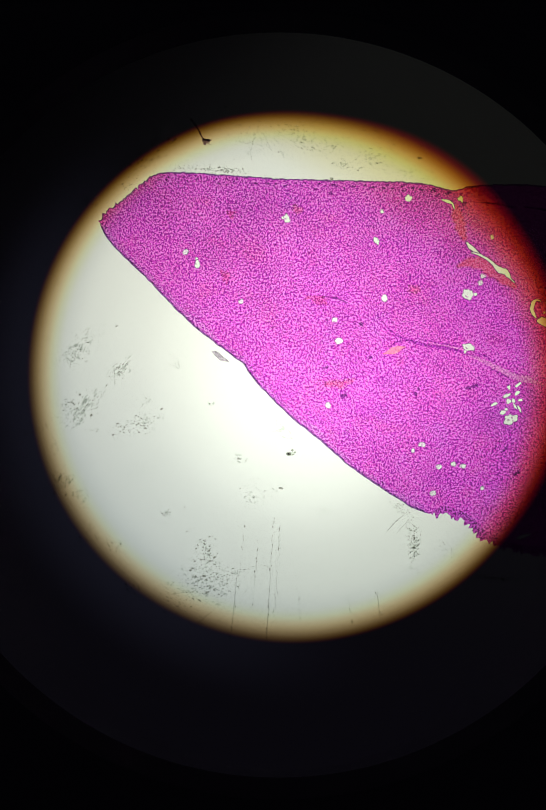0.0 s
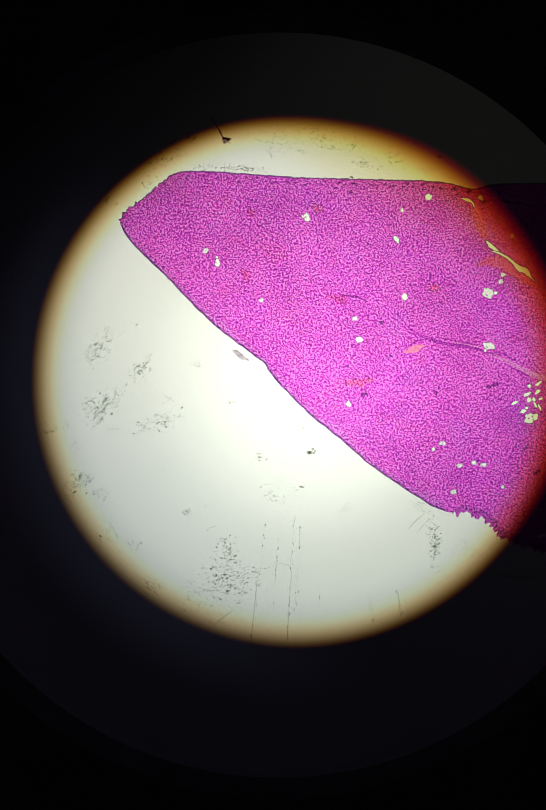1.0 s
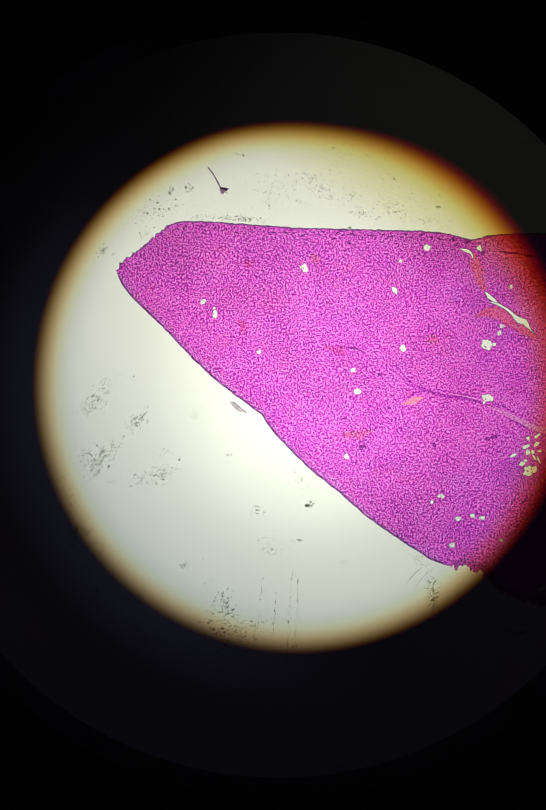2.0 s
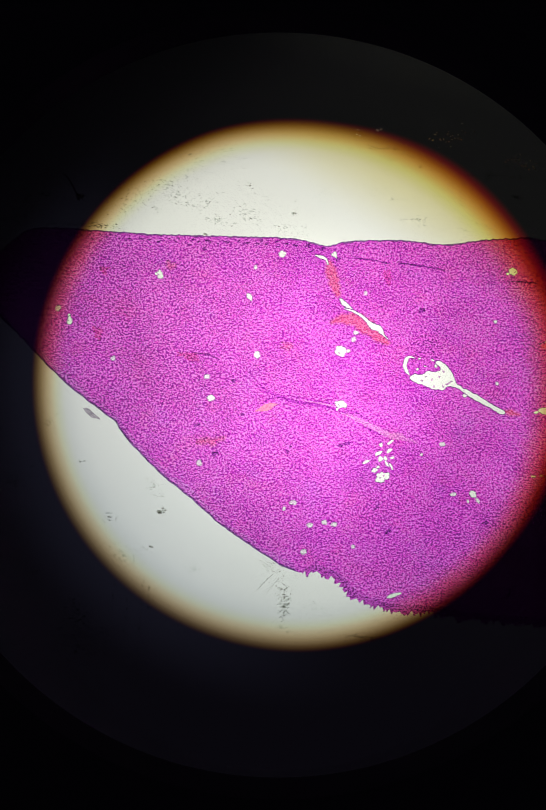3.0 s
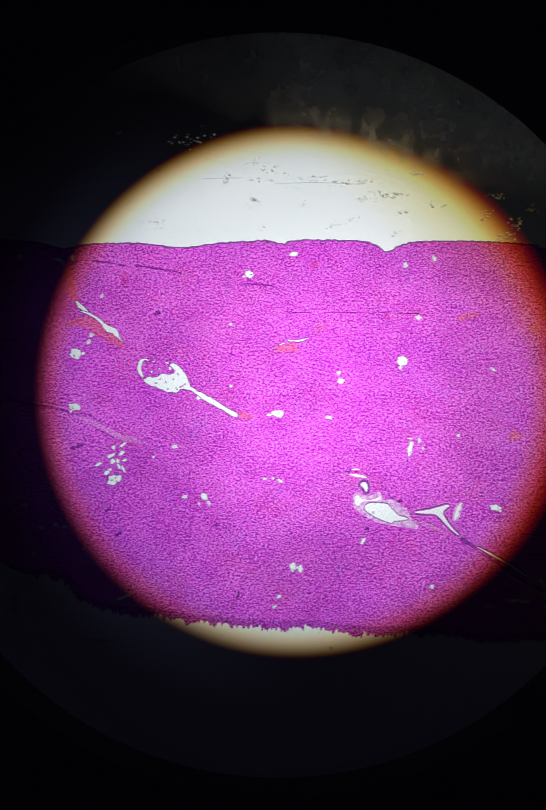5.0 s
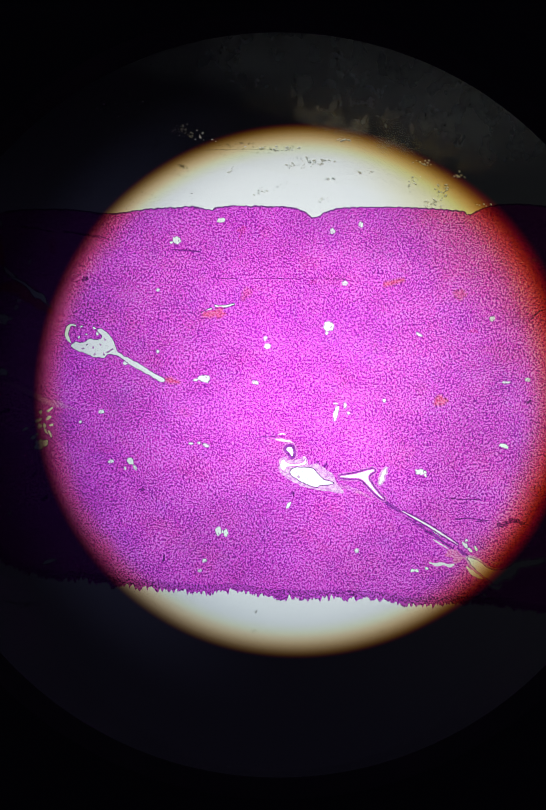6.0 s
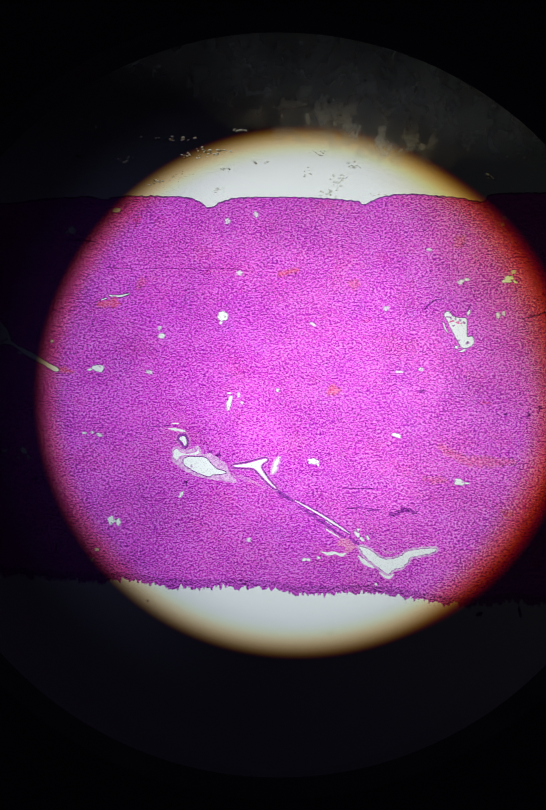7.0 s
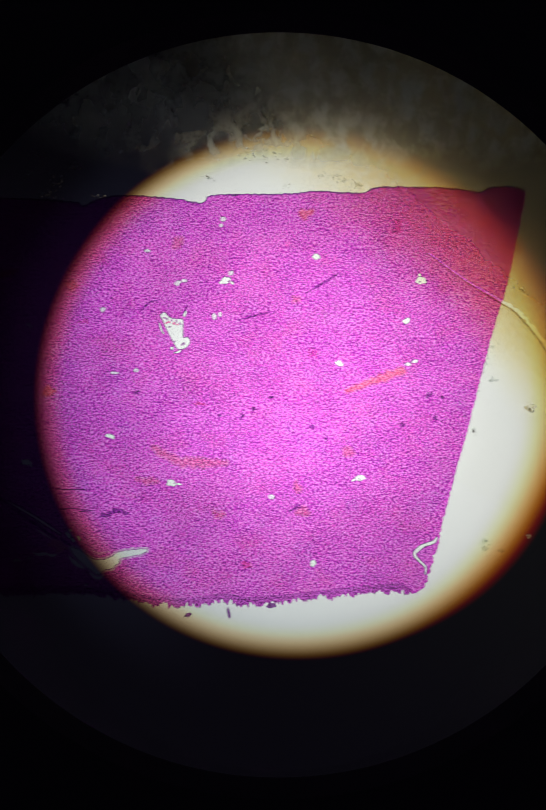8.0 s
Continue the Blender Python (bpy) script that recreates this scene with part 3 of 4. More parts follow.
    for x, y, rx, ry, turn in [(4157, -1404, 14, 10, 20), (4185, -1404, 10, 11, 0), (4253, -1390, 10, 8, 0), (4521, -1230, 11, 22, 35), (4552, -1265, 9, 18, 40), (4592, -1251, 7, 17, 30), (4528, -1197, 8, 9, 0), (3308, -949, 9, 22, -30), (4647, -1578, 6, 13, 0)]:
        opening(blob(x, y, rx, ry, turn, 0.4, x * 0.05, 14), "vein_wall", None, 4.0)


def far_vein():
    """A gaping vein with a dark wall, small gaps along it and crumbs inside."""
    loop = smooth_line([(5142, 316), (5169, 339), (5202, 306), (5251, 291), (5296, 286), (5298, 215), (5301, 158), (5333, 160), (5347, 128), (5326, 92), (5286, 77), (5257, 89), (5212, 172), (5180, 234), (5163, 277)], 9, True)
    layered(loop, [("vein_lining", CAPSULE, 5.0), ("vein_coat", FIBROUS, 4.0)])
    for points, widths in (([(5132, 267), (5147, 221), (5167, 184)], [3, 12, 4]), ([(5242, 50), (5271, 59), (5303, 79)], [5, 15, 4]), ([(5306, 307), (5313, 328), (5321, 351)], [4, 17, 3])):
        opening(ribbon(points, widths, 0.3, 2.0, 7), "vein_wall", CAPSULE, 4.0)
    opening(blob(5223, 83, 12, 13, 20, 0.3, 1.0), "vein_wall", CAPSULE, 4.0)
    for i, (x, y, rx, ry) in enumerate([(5170, 300, 14, 7), (5190, 292, 10, 9), (5222, 284, 13, 6), (5252, 272, 12, 8), (5280, 258, 9, 10), (5206, 236, 9, 6), (5240, 128, 10, 8), (5300, 110, 9, 13)]):
        island(x, y, rx, ry, 40 * i)
    for x, y, rx, ry in [(5196, 270, 22, 8), (5236, 262, 16, 9), (5262, 252, 9, 6)]:
        PIECES.append(("tissue_island", [blob(x, y, rx, ry, 15, 0.6, x * 0.1, 18)], PINK, "pink crumb of tissue inside an empty vessel"))
    filled(ribbon([(5302, 336), (5318, 363), (5332, 398)], [8, 10, 4], 0.4, 3.0, 7), "dark_fold", DARK, "thin dark crease")


def liver_section():
    top = roughened(smooth_line(UPPER_EDGE, 9), 7, 30, 1.0)
    top = [(x - 14 * noise.noise((x / 24, y / 24, 7.0)) * max(0.0, min(1.0, (-880 - x) / 60)), y + 26 * noise.noise((x / 26, y / 26, 4.0)) * max(0.0, min(1.0, (-880 - x) / 60))) for x, y in top]
    right = roughened(smooth_line(CUT_EDGE, 9), 6, 26, 2.0)
    right = [(x + 16 * noise.noise((y / 22, 0.0, 8.0)) * max(0.0, min(1.0, (-900 - y) / 150)), y) for x, y in right]
    shreds = smooth_line(TORN_EDGE, 5)

    def tooth(i, n):
        x, y = shreds[i]
        fine = noise.noise((x / 21, y / 21, 5.0)) + 0.5 * noise.noise((x / 9, y / 9, 2.0))
        return min(1.0, i / 8, (n - 1 - i) / 8) * (18 * noise.noise((x / 65, y / 65, 3.0)) + 30 * math.copysign(abs(fine) ** 0.8, fine))

    torn = offset_line(shreds, tooth)
    slant = roughened(smooth_line(SLANT_EDGE, 11), 5, 60, 4.0)
    ends = [top[0], top[-1], right[-1], torn[-1]]
    right[0], torn[0], slant[0], slant[-1] = ends[1], ends[2], ends[3], ends[0]
    cap_top = offset_line(top, lambda i, n: min(1.0, i / 6, (n - 1 - i) / 6) * (10 + 8 * noise.noise((i * 0.11, 0, 0))))
    cap_slant = offset_line(slant, lambda i, n: min(1.0, i / 6, (n - 1 - i) / 6) * (13 + 7 * noise.noise((i * 0.09, 3, 0))))
    under = offset_line(slant, lambda i, n: min(1.0, i / 9, (n - 1 - i) / 9) * (44 + 26 * noise.noise((i * 0.05, 5, 0)) + 12 * noise.noise((i * 0.4, 7, 0))) + 0.5)
    under[0], under[-1] = slant[0], slant[-1]
    raw = offset_line(shreds, lambda i, n: 58 * min(1.0, i / 20, (n - 1 - i) / 20) + 6 * noise.noise((i * 0.13, 0, 6.0)))
    raw[0], raw[-1] = torn[0], torn[-1]
    ob = carried("liver_section", 0, 0, 0, "magenta stained thin slice of liver tissue under cover glass", "tissue section")
    outline = cap_top + right[1:] + raw[1:] + under[1:-1]
    part("liver_tissue", slab([outline] + [loop for loop, box in TAKEN], Z0, Z1), LIVER, ob, "granular magenta tissue full of small cells")
    part("upper_capsule", slab([top + cap_top[-2:0:-1]], Z0, Z1), CAPSULE, ob, "thin grey-violet capsule along the upper edge")
    part("slant_capsule", slab([slant + cap_slant[-2:0:-1]], Z0, Z1), BLUE_CAPSULE, ob, "thin violet capsule along the slanting edge")
    part("capsule_lining", slab([cap_slant + under[-2:0:-1]], Z0, Z1), UNDER_CAPSULE, ob, "violet tissue under the slanting capsule")
    part("torn_margin", slab([torn + raw[-2:0:-1]], Z0, Z1), EDGE, ob, "ragged darker violet torn margin")
    piece = ob
    for name, loops, material, label in PIECES:
        if label is None:      # belongs to the piece before it
            part(name, slab(loops, Z0, Z1), material, piece)
        else:
            piece = part(name, slab(loops, Z0, Z1), material, ob, label)
    return top + right[1:] + torn[1:] + slant[1:-1]


VEIN_RIM = film_material("vein_rim_stain", (0.26, 0.10, 0.33), (0.92, 0.62, 0.90), 20)
FAINTER = cellular("blood_tinged_liver", (0.96, 0.148, 0.66), (0.92, 0.14, 0.68), (0.31, 0.016, 0.30), (1.0, 0.37, 0.86))
DUCT = film_material("duct_wall_stain", (0.20, 0.02, 0.31), (0.52, 0.09, 0.58), 24)
EDGE = cellular("torn_edge_stain", (0.74, 0.10, 0.66), (0.62, 0.085, 0.60), (0.20, 0.012, 0.26), (0.84, 0.22, 0.84))
UNDER_CAPSULE = cellular("violet_tissue", (0.84, 0.13, 0.76), (0.78, 0.12, 0.78), (0.34, 0.02, 0.40), (0.95, 0.40, 0.95))
BLUE_CAPSULE = cellular("blue_violet_capsule_stain", (0.26, 0.07, 0.36), (0.22, 0.06, 0.34), (0.10, 0.02, 0.16), (0.46, 0.18, 0.56))
PALE = film_material("pale_lilac_film", (0.80, 0.52, 0.82), (1.0, 0.92, 1.0), 14)
DENSE = cellular("crowded_cell_stain", (0.88, 0.092, 0.72), (0.82, 0.085, 0.73), (0.26, 0.008, 0.34), (1.0, 0.30, 0.92))
DENSE_FRINGE = cellular("crowded_cell_fringe", (0.91, 0.10, 0.73), (0.85, 0.094, 0.75), (0.33, 0.010, 0.37), (1.0, 0.33, 0.94))
DENSE_EDGE = cellular("crowded_cell_edge", (0.95, 0.112, 0.74), (0.88, 0.100, 0.77), (0.38, 0.011, 0.40), (1.0, 0.36, 0.95))
THREAD = cellular("thread_stain", (0.56, 0.040, 0.58), (0.50, 0.034, 0.56), (0.24, 0.008, 0.32), (0.80, 0.13, 0.80))
SALMON_FIBRE = cellular("salmon_fibre_stain", (0.99, 0.27, 0.64), (0.97, 0.24, 0.60), (0.62, 0.08, 0.45), (1.0, 0.48, 0.84), 0.8)
PINK = film_material("salmon_stain", (0.92, 0.22, 0.50), (0.95, 0.36, 0.60), 20)

# The vessels, blood and creases of the section: x, y, half width, half height, turn; or a line and its widths.
portal_tract()
far_vein()
upper_vessel()
spoon_vein()
open_cluster()
lumen(-685, 680, 25, 18, 10)
lumen(-600, 590, 22, 33, 0)
lumen(-291, 320, 18, 15, 0)
lumen(31, 920, 22, 36, 20)
lumen(717, 340, 22, 29, 0)
lumen(366, 186, 22, 18, 20)
lumen(394, 32, 29, 22, 0)
lumen(1302, 368, 43, 40, 0)
lumen(895, 1067, 25, 25, 0)
lumen(663, 758, 18, 29, 30)
lumen(705, 971, 11, 18, 0)
lumen(317, -422, 18, 22, 0)
lumen(968, -700, 25, 18, 0)
lumen(904, -743, 14, 15, 0)
lumen(1080, -855, 22, 15, 0)
lumen(1184, -837, 18, 18, 0)
lumen(1248, -851, 22, 15, 0)
lumen(1039, -1040, 25, 18, 0)
lumen(1413, 504, 22, 18, 20)
lumen(1394, 449, 18, 22, 0)
lumen(1300, -10, 47, 25, -8)
faint(-377, 958, 50, 36, 0)
faint(-400, 493, 29, 51, 0)
faint(222, 344, 86, 33, -5)
faint(100, 987, 32, 25, 0)
faint(927, 409, 43, 22, 0)
pink(782, -31, 79, 29, 20)
faint(400, -267, 79, 29, 5)
dark(428, -354, 22, 22, 0)
dark(341, 1110, 14, 15, 0)
dark(553, 153, 18, 15, 0)
dark(948, -307, 14, 11, 0)
dark(1346, -283, 14, 11, 0)
dark(617, -81, 14, 11, 0)
dark(300, -154, 18, 11, 0)
dark(1545, -730, 25, 7, 40)
dark(1634, -891, 14, 18, 0)
fibre()
darkline([(280, 355), (374, 344), (457, 307)], [7, 11, 7])
blood([(1220, 1009), (1242, 923), (1265, 829), (1288, 766)], [29, 65, 50, 22])
lumen_strip([(1299, 743), (1328, 710), (1361, 680), (1383, 665)], [11, 29, 22, 14])
lumen(2517, 934, 32, 29, 0)
lumen(2831, 1079, 29, 18, 0)
lumen(2390, 135, 11, 15, 0)
lumen(2720, -63, 50, 29, -12)
lumen(3072, -89, 29, 15, -20)
lumen(3144, 225, 14, 18, 0)
lumen(3158, 170, 22, 22, 0)
lumen(3589, 309, 40, 36, 0)
lumen(1480, 784, 11, 15, 0)
lumen(2001, -294, 22, 15, 0)
lumen(2209, -645, 22, 29, 30)
lumen(2241, -688, 11, 22, 30)
lumen(2073, -645, 25, 11, 10)
lumen(2173, -692, 7, 15, 20)
lumen(2627, -520, 18, 7, 0)
lumen(2731, -534, 29, 11, -20)
lumen(2684, -516, 14, 7, 0)
lumen(2821, -1135, 22, 33, 0)
lumen(2871, -1143, 18, 29, 0)
lumen(1655, -1340, 54, 11, 18)
lumen(1379, -1006, 14, 15, 0)
lumen(3635, -312, 18, 55, -15)
lumen(3700, -254, 11, 22, 0)
lumen(3724, -308, 11, 11, 0)
lumen(2728, -1334, 18, 11, 0)
lumen(2695, -1404, 14, 11, 0)
lumen(2388, 574, 14, 11, 0)
lumen(1858, -367, 11, 11, 0)
blood_in(2814, 406, 90, 33, 8)
lumen_strip([(2699, 410), (2731, 418), (2767, 440)], [7, 18, 11])
lumen_strip([(2789, 462), (2825, 454), (2876, 458), (2927, 472)], [7, 14, 14, 7])
blood_in(3015, 550, 25, 51, -28)
dark(2294, -839, 22, 11, 0)
dark(2445, -1323, 11, 25, 0)
dark(3336, -872, 11, 18, 0)
dark(1873, 656, 14, 18, 0)
dark(1610, -906, 14, 15, 0)
dark(1319, -293, 25, 11, 20)
dark(932, -340, 14, 11, 0)
dark(1079, 1129, 18, 11, 0)
dark(1171, 1103, 22, 11, 0)
darkline([(1398, 1038), (1526, 1023), (1654, 993)], [7, 11, 7])
darkline([(1708, 1000), (1854, 981), (2037, 947)], [7, 11, 7])
darkline([(2491, 867), (2582, 859), (2691, 848)], [7, 11, 7])
darkline([(2762, 662), (2853, 658), (2961, 658)], [4, 5, 4])
darkline([(3052, 654), (3197, 657), (3378, 653)], [4, 5, 4])
darkline([(3432, 656), (3577, 652), (3722, 648)], [4, 5, 4])
faint(1636, 903, 29, 58, 20)
lumen(3706, 621, 22, 18, 0)
lumen(3821, 1046, 18, 22, 10)
lumen(3619, 997, 18, 22, 0)
lumen(4220, -722, 43, 22, 0)
lumen(3973, -219, 11, 15, 0)
lumen(4219, 252, 29, 11, -35)
lumen(4735, 362, 25, 15, 20)
lumen(4799, -541, 40, 15, -20)
lumen(4825, -92, 29, 7, 0)
lumen(3774, -1267, 14, 15, 0)
blood_in(3473, 626, 36, 18, 0)
blood_in(4520, 541, 43, 33, 0)
faint(4596, 273, 36, 18, 0)
blood_in(4362, -227, 47, 29, 0)
faint(2979, 999, 29, 47, 0)
blood_in(4052, 628, 86, 15, 12)
dark(4851, -1065, 54, 15, 3)
dark(4915, -1079, 32, 11, 10)
dark(4779, -1093, 32, 15, 0)
dark(4630, -1064, 43, 7, 0)
dark(3508, -655, 14, 11, 0)
dark(3562, -674, 18, 15, 0)
darkline([(4383, -906), (4525, -913), (4668, -910)], [7, 7, 7])
darkline([(4452, -1053), (4559, -1046), (4701, -1064)], [7, 7, 7])
lumen(5579, 1016, 22, 18, 0)
lumen(5564, 971, 14, 15, 0)
lumen(6237, 740, 29, 22, -20)
lumen(6974, 566, 43, 29, 0)
lumen(5599, 570, 43, 25, 20)
lumen(5635, 622, 22, 15, 40)
lumen(5520, 309, 18, 25, 0)
lumen(5560, 324, 14, 18, 0)
lumen(5260, 552, 29, 15, 20)
lumen(5308, 570, 22, 11, 0)
lumen(4973, -74, 22, 11, 0)
lumen(6396, -29, 32, 18, -30)
lumen(6876, -34, 25, 15, 0)
lumen(6923, -16, 22, 11, 20)
lumen(6869, 276, 29, 18, 20)
lumen(5229, -868, 43, 25, -15)
lumen(5923, -967, 25, 15, 0)
lumen(6535, -834, 43, 22, 10)
lumen(6207, -1428, 22, 29, 0)
lumen(5043, 785, 22, 11, 0)
lumen_strip([(7061, -1248), (7039, -1280), (6968, -1305), (6918, -1340), (6907, -1372), (6938, -1411), (6977, -1451), (6979, -1504)], [6, 16, 18, 24, 16, 12, 14, 5])
blood_in(6212, 45, 43, 33, 0)
blood([(6442, -227), (6604, -165), (6749, -114), (6850, -78)], [22, 40, 50, 29])
blood_in(6457, -654, 36, 33, 0)
blood_in(6134, -1071, 43, 33, 0)
faint(5753, -1435, 47, 22, 0)
blood_in(5262, 844, 32, 44, 0)
blood_in(6157, 1049, 50, 36, 0)
faint(5415, -313, 58, 15, 0)
faint_strip([(5094, -615), (5238, -699), (5418, -728), (5615, -728)], [22, 43, 50, 22])
faint(6098, -906, 18, 44, 0)
faint(5563, -1088, 36, 18, 0)
faint(6090, 430, 36, 22, 0)
faint(5061, -850, 86, 18, 5)
faint(6814, 952, 36, 51, 0)
dark(6087, -1042, 32, 11, 20)
dark(5919, -270, 14, 15, 0)
dark(5794, -354, 14, 15, 0)
dark(5722, -401, 14, 15, 0)
dark(7018, -254, 18, 22, 0)
dark(7114, -273, 11, 18, 0)
dark(6207, -475, 18, 15, 0)
dark(6303, -563, 14, 11, 0)
dark(4982, -232, 18, 11, 0)
dark(5560, -397, 14, 11, 0)
dark(6835, -462, 22, 15, 0)
dark(7058, -418, 14, 22, 0)
darkline([(6156, 475), (6236, 519), (6320, 571), (6400, 623)], [7, 14, 14, 7])
darkline([(5684, 283), (5792, 312), (5901, 338)], [7, 14, 7])
darkline([(4993, 340), (5065, 414), (5138, 433)], [7, 11, 7])


for i in range(46):      # crowded nuclei just under the upper capsule
    x = -880 + i * 44 + 17 * math.sin(i * 2.3)
    edge = float(np.interp(x, [p[0] for p in UPPER_EDGE[4:]], [p[1] for p in UPPER_EDGE[4:]]))
    dark(x, edge - 24 - 26 * abs(math.sin(i * 1.7)) - (18 if i % 5 == 0 else 0), 7 + 6 * abs(math.sin(i * 3.1)), 6, 30 * math.sin(i))


def hazy(name, tint, glow, weight, cell=150, low=0.5, rough=0.55):
    """A film that tints the light through it and scatters a little of it about."""
    n = Nodes(name)
    f = n.ramp(n.noise(cell, 4.0, cell * 0.7, 20, 0.6), 0.34, 0.66)
    clear = n.node("ShaderNodeBsdfTransparent", Color=n.node("ShaderNodeGamma", Color=n.mix(f, tint, tuple(c ** 0.6 for c in tint)), Gamma=0.5).outputs[0]).outputs[0]
    milky = n.node("ShaderNodeBsdfRefraction", Color=glow, Roughness=rough, IOR=1.45).outputs[0]
    return n.finish(n.shade(n.math("MULTIPLY", n.ramp(f, 0.0, 1.0, low, 1.0), weight), clear, milky))


GLINT = hazy("resin_glint", (0.85, 0.85, 0.8), (1.0, 1.0, 0.97), 0.8, 150, 0.8, 0.5)
# near-clear film that stands in for the bright side of dust specks
GLEAM = film_material("painted_gleam", (0.90, 0.92, 0.88), (1.0, 1.0, 1.0), 6, 0.0)


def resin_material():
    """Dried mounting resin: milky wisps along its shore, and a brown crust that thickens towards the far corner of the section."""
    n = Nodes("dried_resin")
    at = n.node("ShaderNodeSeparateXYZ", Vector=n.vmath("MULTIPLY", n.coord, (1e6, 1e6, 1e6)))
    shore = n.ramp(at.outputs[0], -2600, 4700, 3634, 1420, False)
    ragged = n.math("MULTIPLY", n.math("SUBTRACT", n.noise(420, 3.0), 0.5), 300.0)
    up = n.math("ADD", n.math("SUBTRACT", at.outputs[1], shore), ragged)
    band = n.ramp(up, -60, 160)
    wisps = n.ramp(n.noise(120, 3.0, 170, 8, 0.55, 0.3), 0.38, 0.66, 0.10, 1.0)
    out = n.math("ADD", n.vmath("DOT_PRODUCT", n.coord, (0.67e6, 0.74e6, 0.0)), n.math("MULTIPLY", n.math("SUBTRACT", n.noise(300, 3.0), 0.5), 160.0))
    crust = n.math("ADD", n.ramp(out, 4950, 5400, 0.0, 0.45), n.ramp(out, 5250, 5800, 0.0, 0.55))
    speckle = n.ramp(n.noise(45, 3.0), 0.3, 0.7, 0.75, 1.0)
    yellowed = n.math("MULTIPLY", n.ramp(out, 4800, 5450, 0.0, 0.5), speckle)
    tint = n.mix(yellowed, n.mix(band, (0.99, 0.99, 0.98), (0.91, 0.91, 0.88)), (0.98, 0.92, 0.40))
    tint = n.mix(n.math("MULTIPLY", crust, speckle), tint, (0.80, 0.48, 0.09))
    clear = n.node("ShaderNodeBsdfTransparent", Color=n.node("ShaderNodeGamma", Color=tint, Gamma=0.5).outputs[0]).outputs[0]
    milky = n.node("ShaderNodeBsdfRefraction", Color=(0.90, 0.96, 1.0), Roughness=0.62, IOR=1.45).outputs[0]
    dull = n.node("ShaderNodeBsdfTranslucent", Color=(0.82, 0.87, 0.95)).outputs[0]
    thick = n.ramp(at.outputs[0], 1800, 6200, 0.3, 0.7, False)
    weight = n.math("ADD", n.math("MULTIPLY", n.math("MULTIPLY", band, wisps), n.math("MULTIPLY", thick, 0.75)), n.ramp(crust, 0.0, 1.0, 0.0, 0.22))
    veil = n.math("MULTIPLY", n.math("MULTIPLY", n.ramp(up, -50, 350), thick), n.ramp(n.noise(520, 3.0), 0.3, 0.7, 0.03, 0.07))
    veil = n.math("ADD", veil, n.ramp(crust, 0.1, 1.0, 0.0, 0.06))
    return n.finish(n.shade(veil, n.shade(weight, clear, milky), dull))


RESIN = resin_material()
# brown that stands in for shade beside the resin ridge
RIDGE_SHADE = film_material("brown_ridge_shade", (0.40, 0.31, 0.18), (0.72, 0.62, 0.44), 18)
DARK_LINT = film_material("violet_lint", (0.10, 0.06, 0.11), (0.42, 0.30, 0.42), 16)
GREY_FRAGMENT = film_material("grey_violet_shred", (0.34, 0.29, 0.37), (0.64, 0.58, 0.66), 24)

OUTLINE = liver_section()


# ---- dirt, residue and scratches on the glass ----
def speck_mesh(name, material, n, k, tall):
    """A small flat crumb, one unit across."""
    bm = bmesh.new()
    up, down = bm.verts.new((0.1, 0, tall)), bm.verts.new((0, 0, 0))
    ring = []
    for i in range(n):
        a = 2 * math.pi * i / n
        r = 0.5 * (1 + 0.45 * noise.noise((math.cos(a) * 1.7 + k * 3.1, math.sin(a) * 1.7, k)))
        ring.append(bm.verts.new((r * math.cos(a), r * math.sin(a), tall * 0.4)))
    for i in range(n):
        bm.faces.new((ring[i], ring[(i + 1) % n], up))
        bm.faces.new((ring[(i + 1) % n], ring[i], down))
    return mesh_of(name, bm, material, 1.0)


CRUMBS = [speck_mesh("speck", SPECK, 7, k + 0.5, 0.5) for k in range(4)]
GHOSTS = [speck_mesh("residue_speck", GHOST, 8, k + 4.5, 0.35) for k in range(4)]
GLINTS = [speck_mesh("residue_glint", GLINT, 7, k + 8.5, 0.5) for k in range(4)]
GLEAMS = [speck_mesh("speck_gleam", GLEAM, 6, k + 12.5, 0.4) for k in range(3)]
rng = random.Random(7)


def speck(parent, name, x, y, size, stretch, turn, kinds, low=0.5):
    ob = new(name, rng.choice(kinds))
    ob.parent = parent
    ob.location = (x * UM, y * UM, low * UM)
    ob.rotation_euler = (0, 0, radians(turn))
    tall = min(8.0, size * 0.6)
    ob.scale = (size * stretch * UM, size * UM, tall * UM)
    return ob


def dust_patch(x, y, rx, ry, turn, count, size, ghost=0.4, stretch=1.3, label="patch of tiny grey-brown dirt specks on clear glass"):
    """Crumbs strewn over an oval of the slide, none on the tissue."""
    ob = carried("dust_patch", x, y, 0, label, "dust", "dust on the slide")
    c, s = math.cos(radians(turn)), math.sin(radians(turn))
    for i in range(round(count * 1.8)):
        u, v = rng.gauss(0, rx * 0.55), rng.gauss(0, ry * 0.55)
        px, py = u * c - v * s, u * s + v * c
        if inside(x + px, y + py, OUTLINE):
            continue
        pale = rng.random() < ghost + 0.15
        d = size * min(1.4, rng.lognormvariate(-0.62, 0.45)) * (1.1 if pale else 0.85)
        speck(ob, "residue_speck" if pale else "speck", px, py, d, rng.uniform(0.9, min(stretch, 2.4) * 1.25), turn + rng.uniform(-40, 40) / stretch, GHOSTS if pale else CRUMBS)
        # every fourth speck gets a pale crumb above it as a painted highlight
        if i % 4 == 0:
            speck(ob, "speck_gleam", px - d * 0.3, py + d * 0.8, d * 0.8, 1.5, turn, GLEAMS)


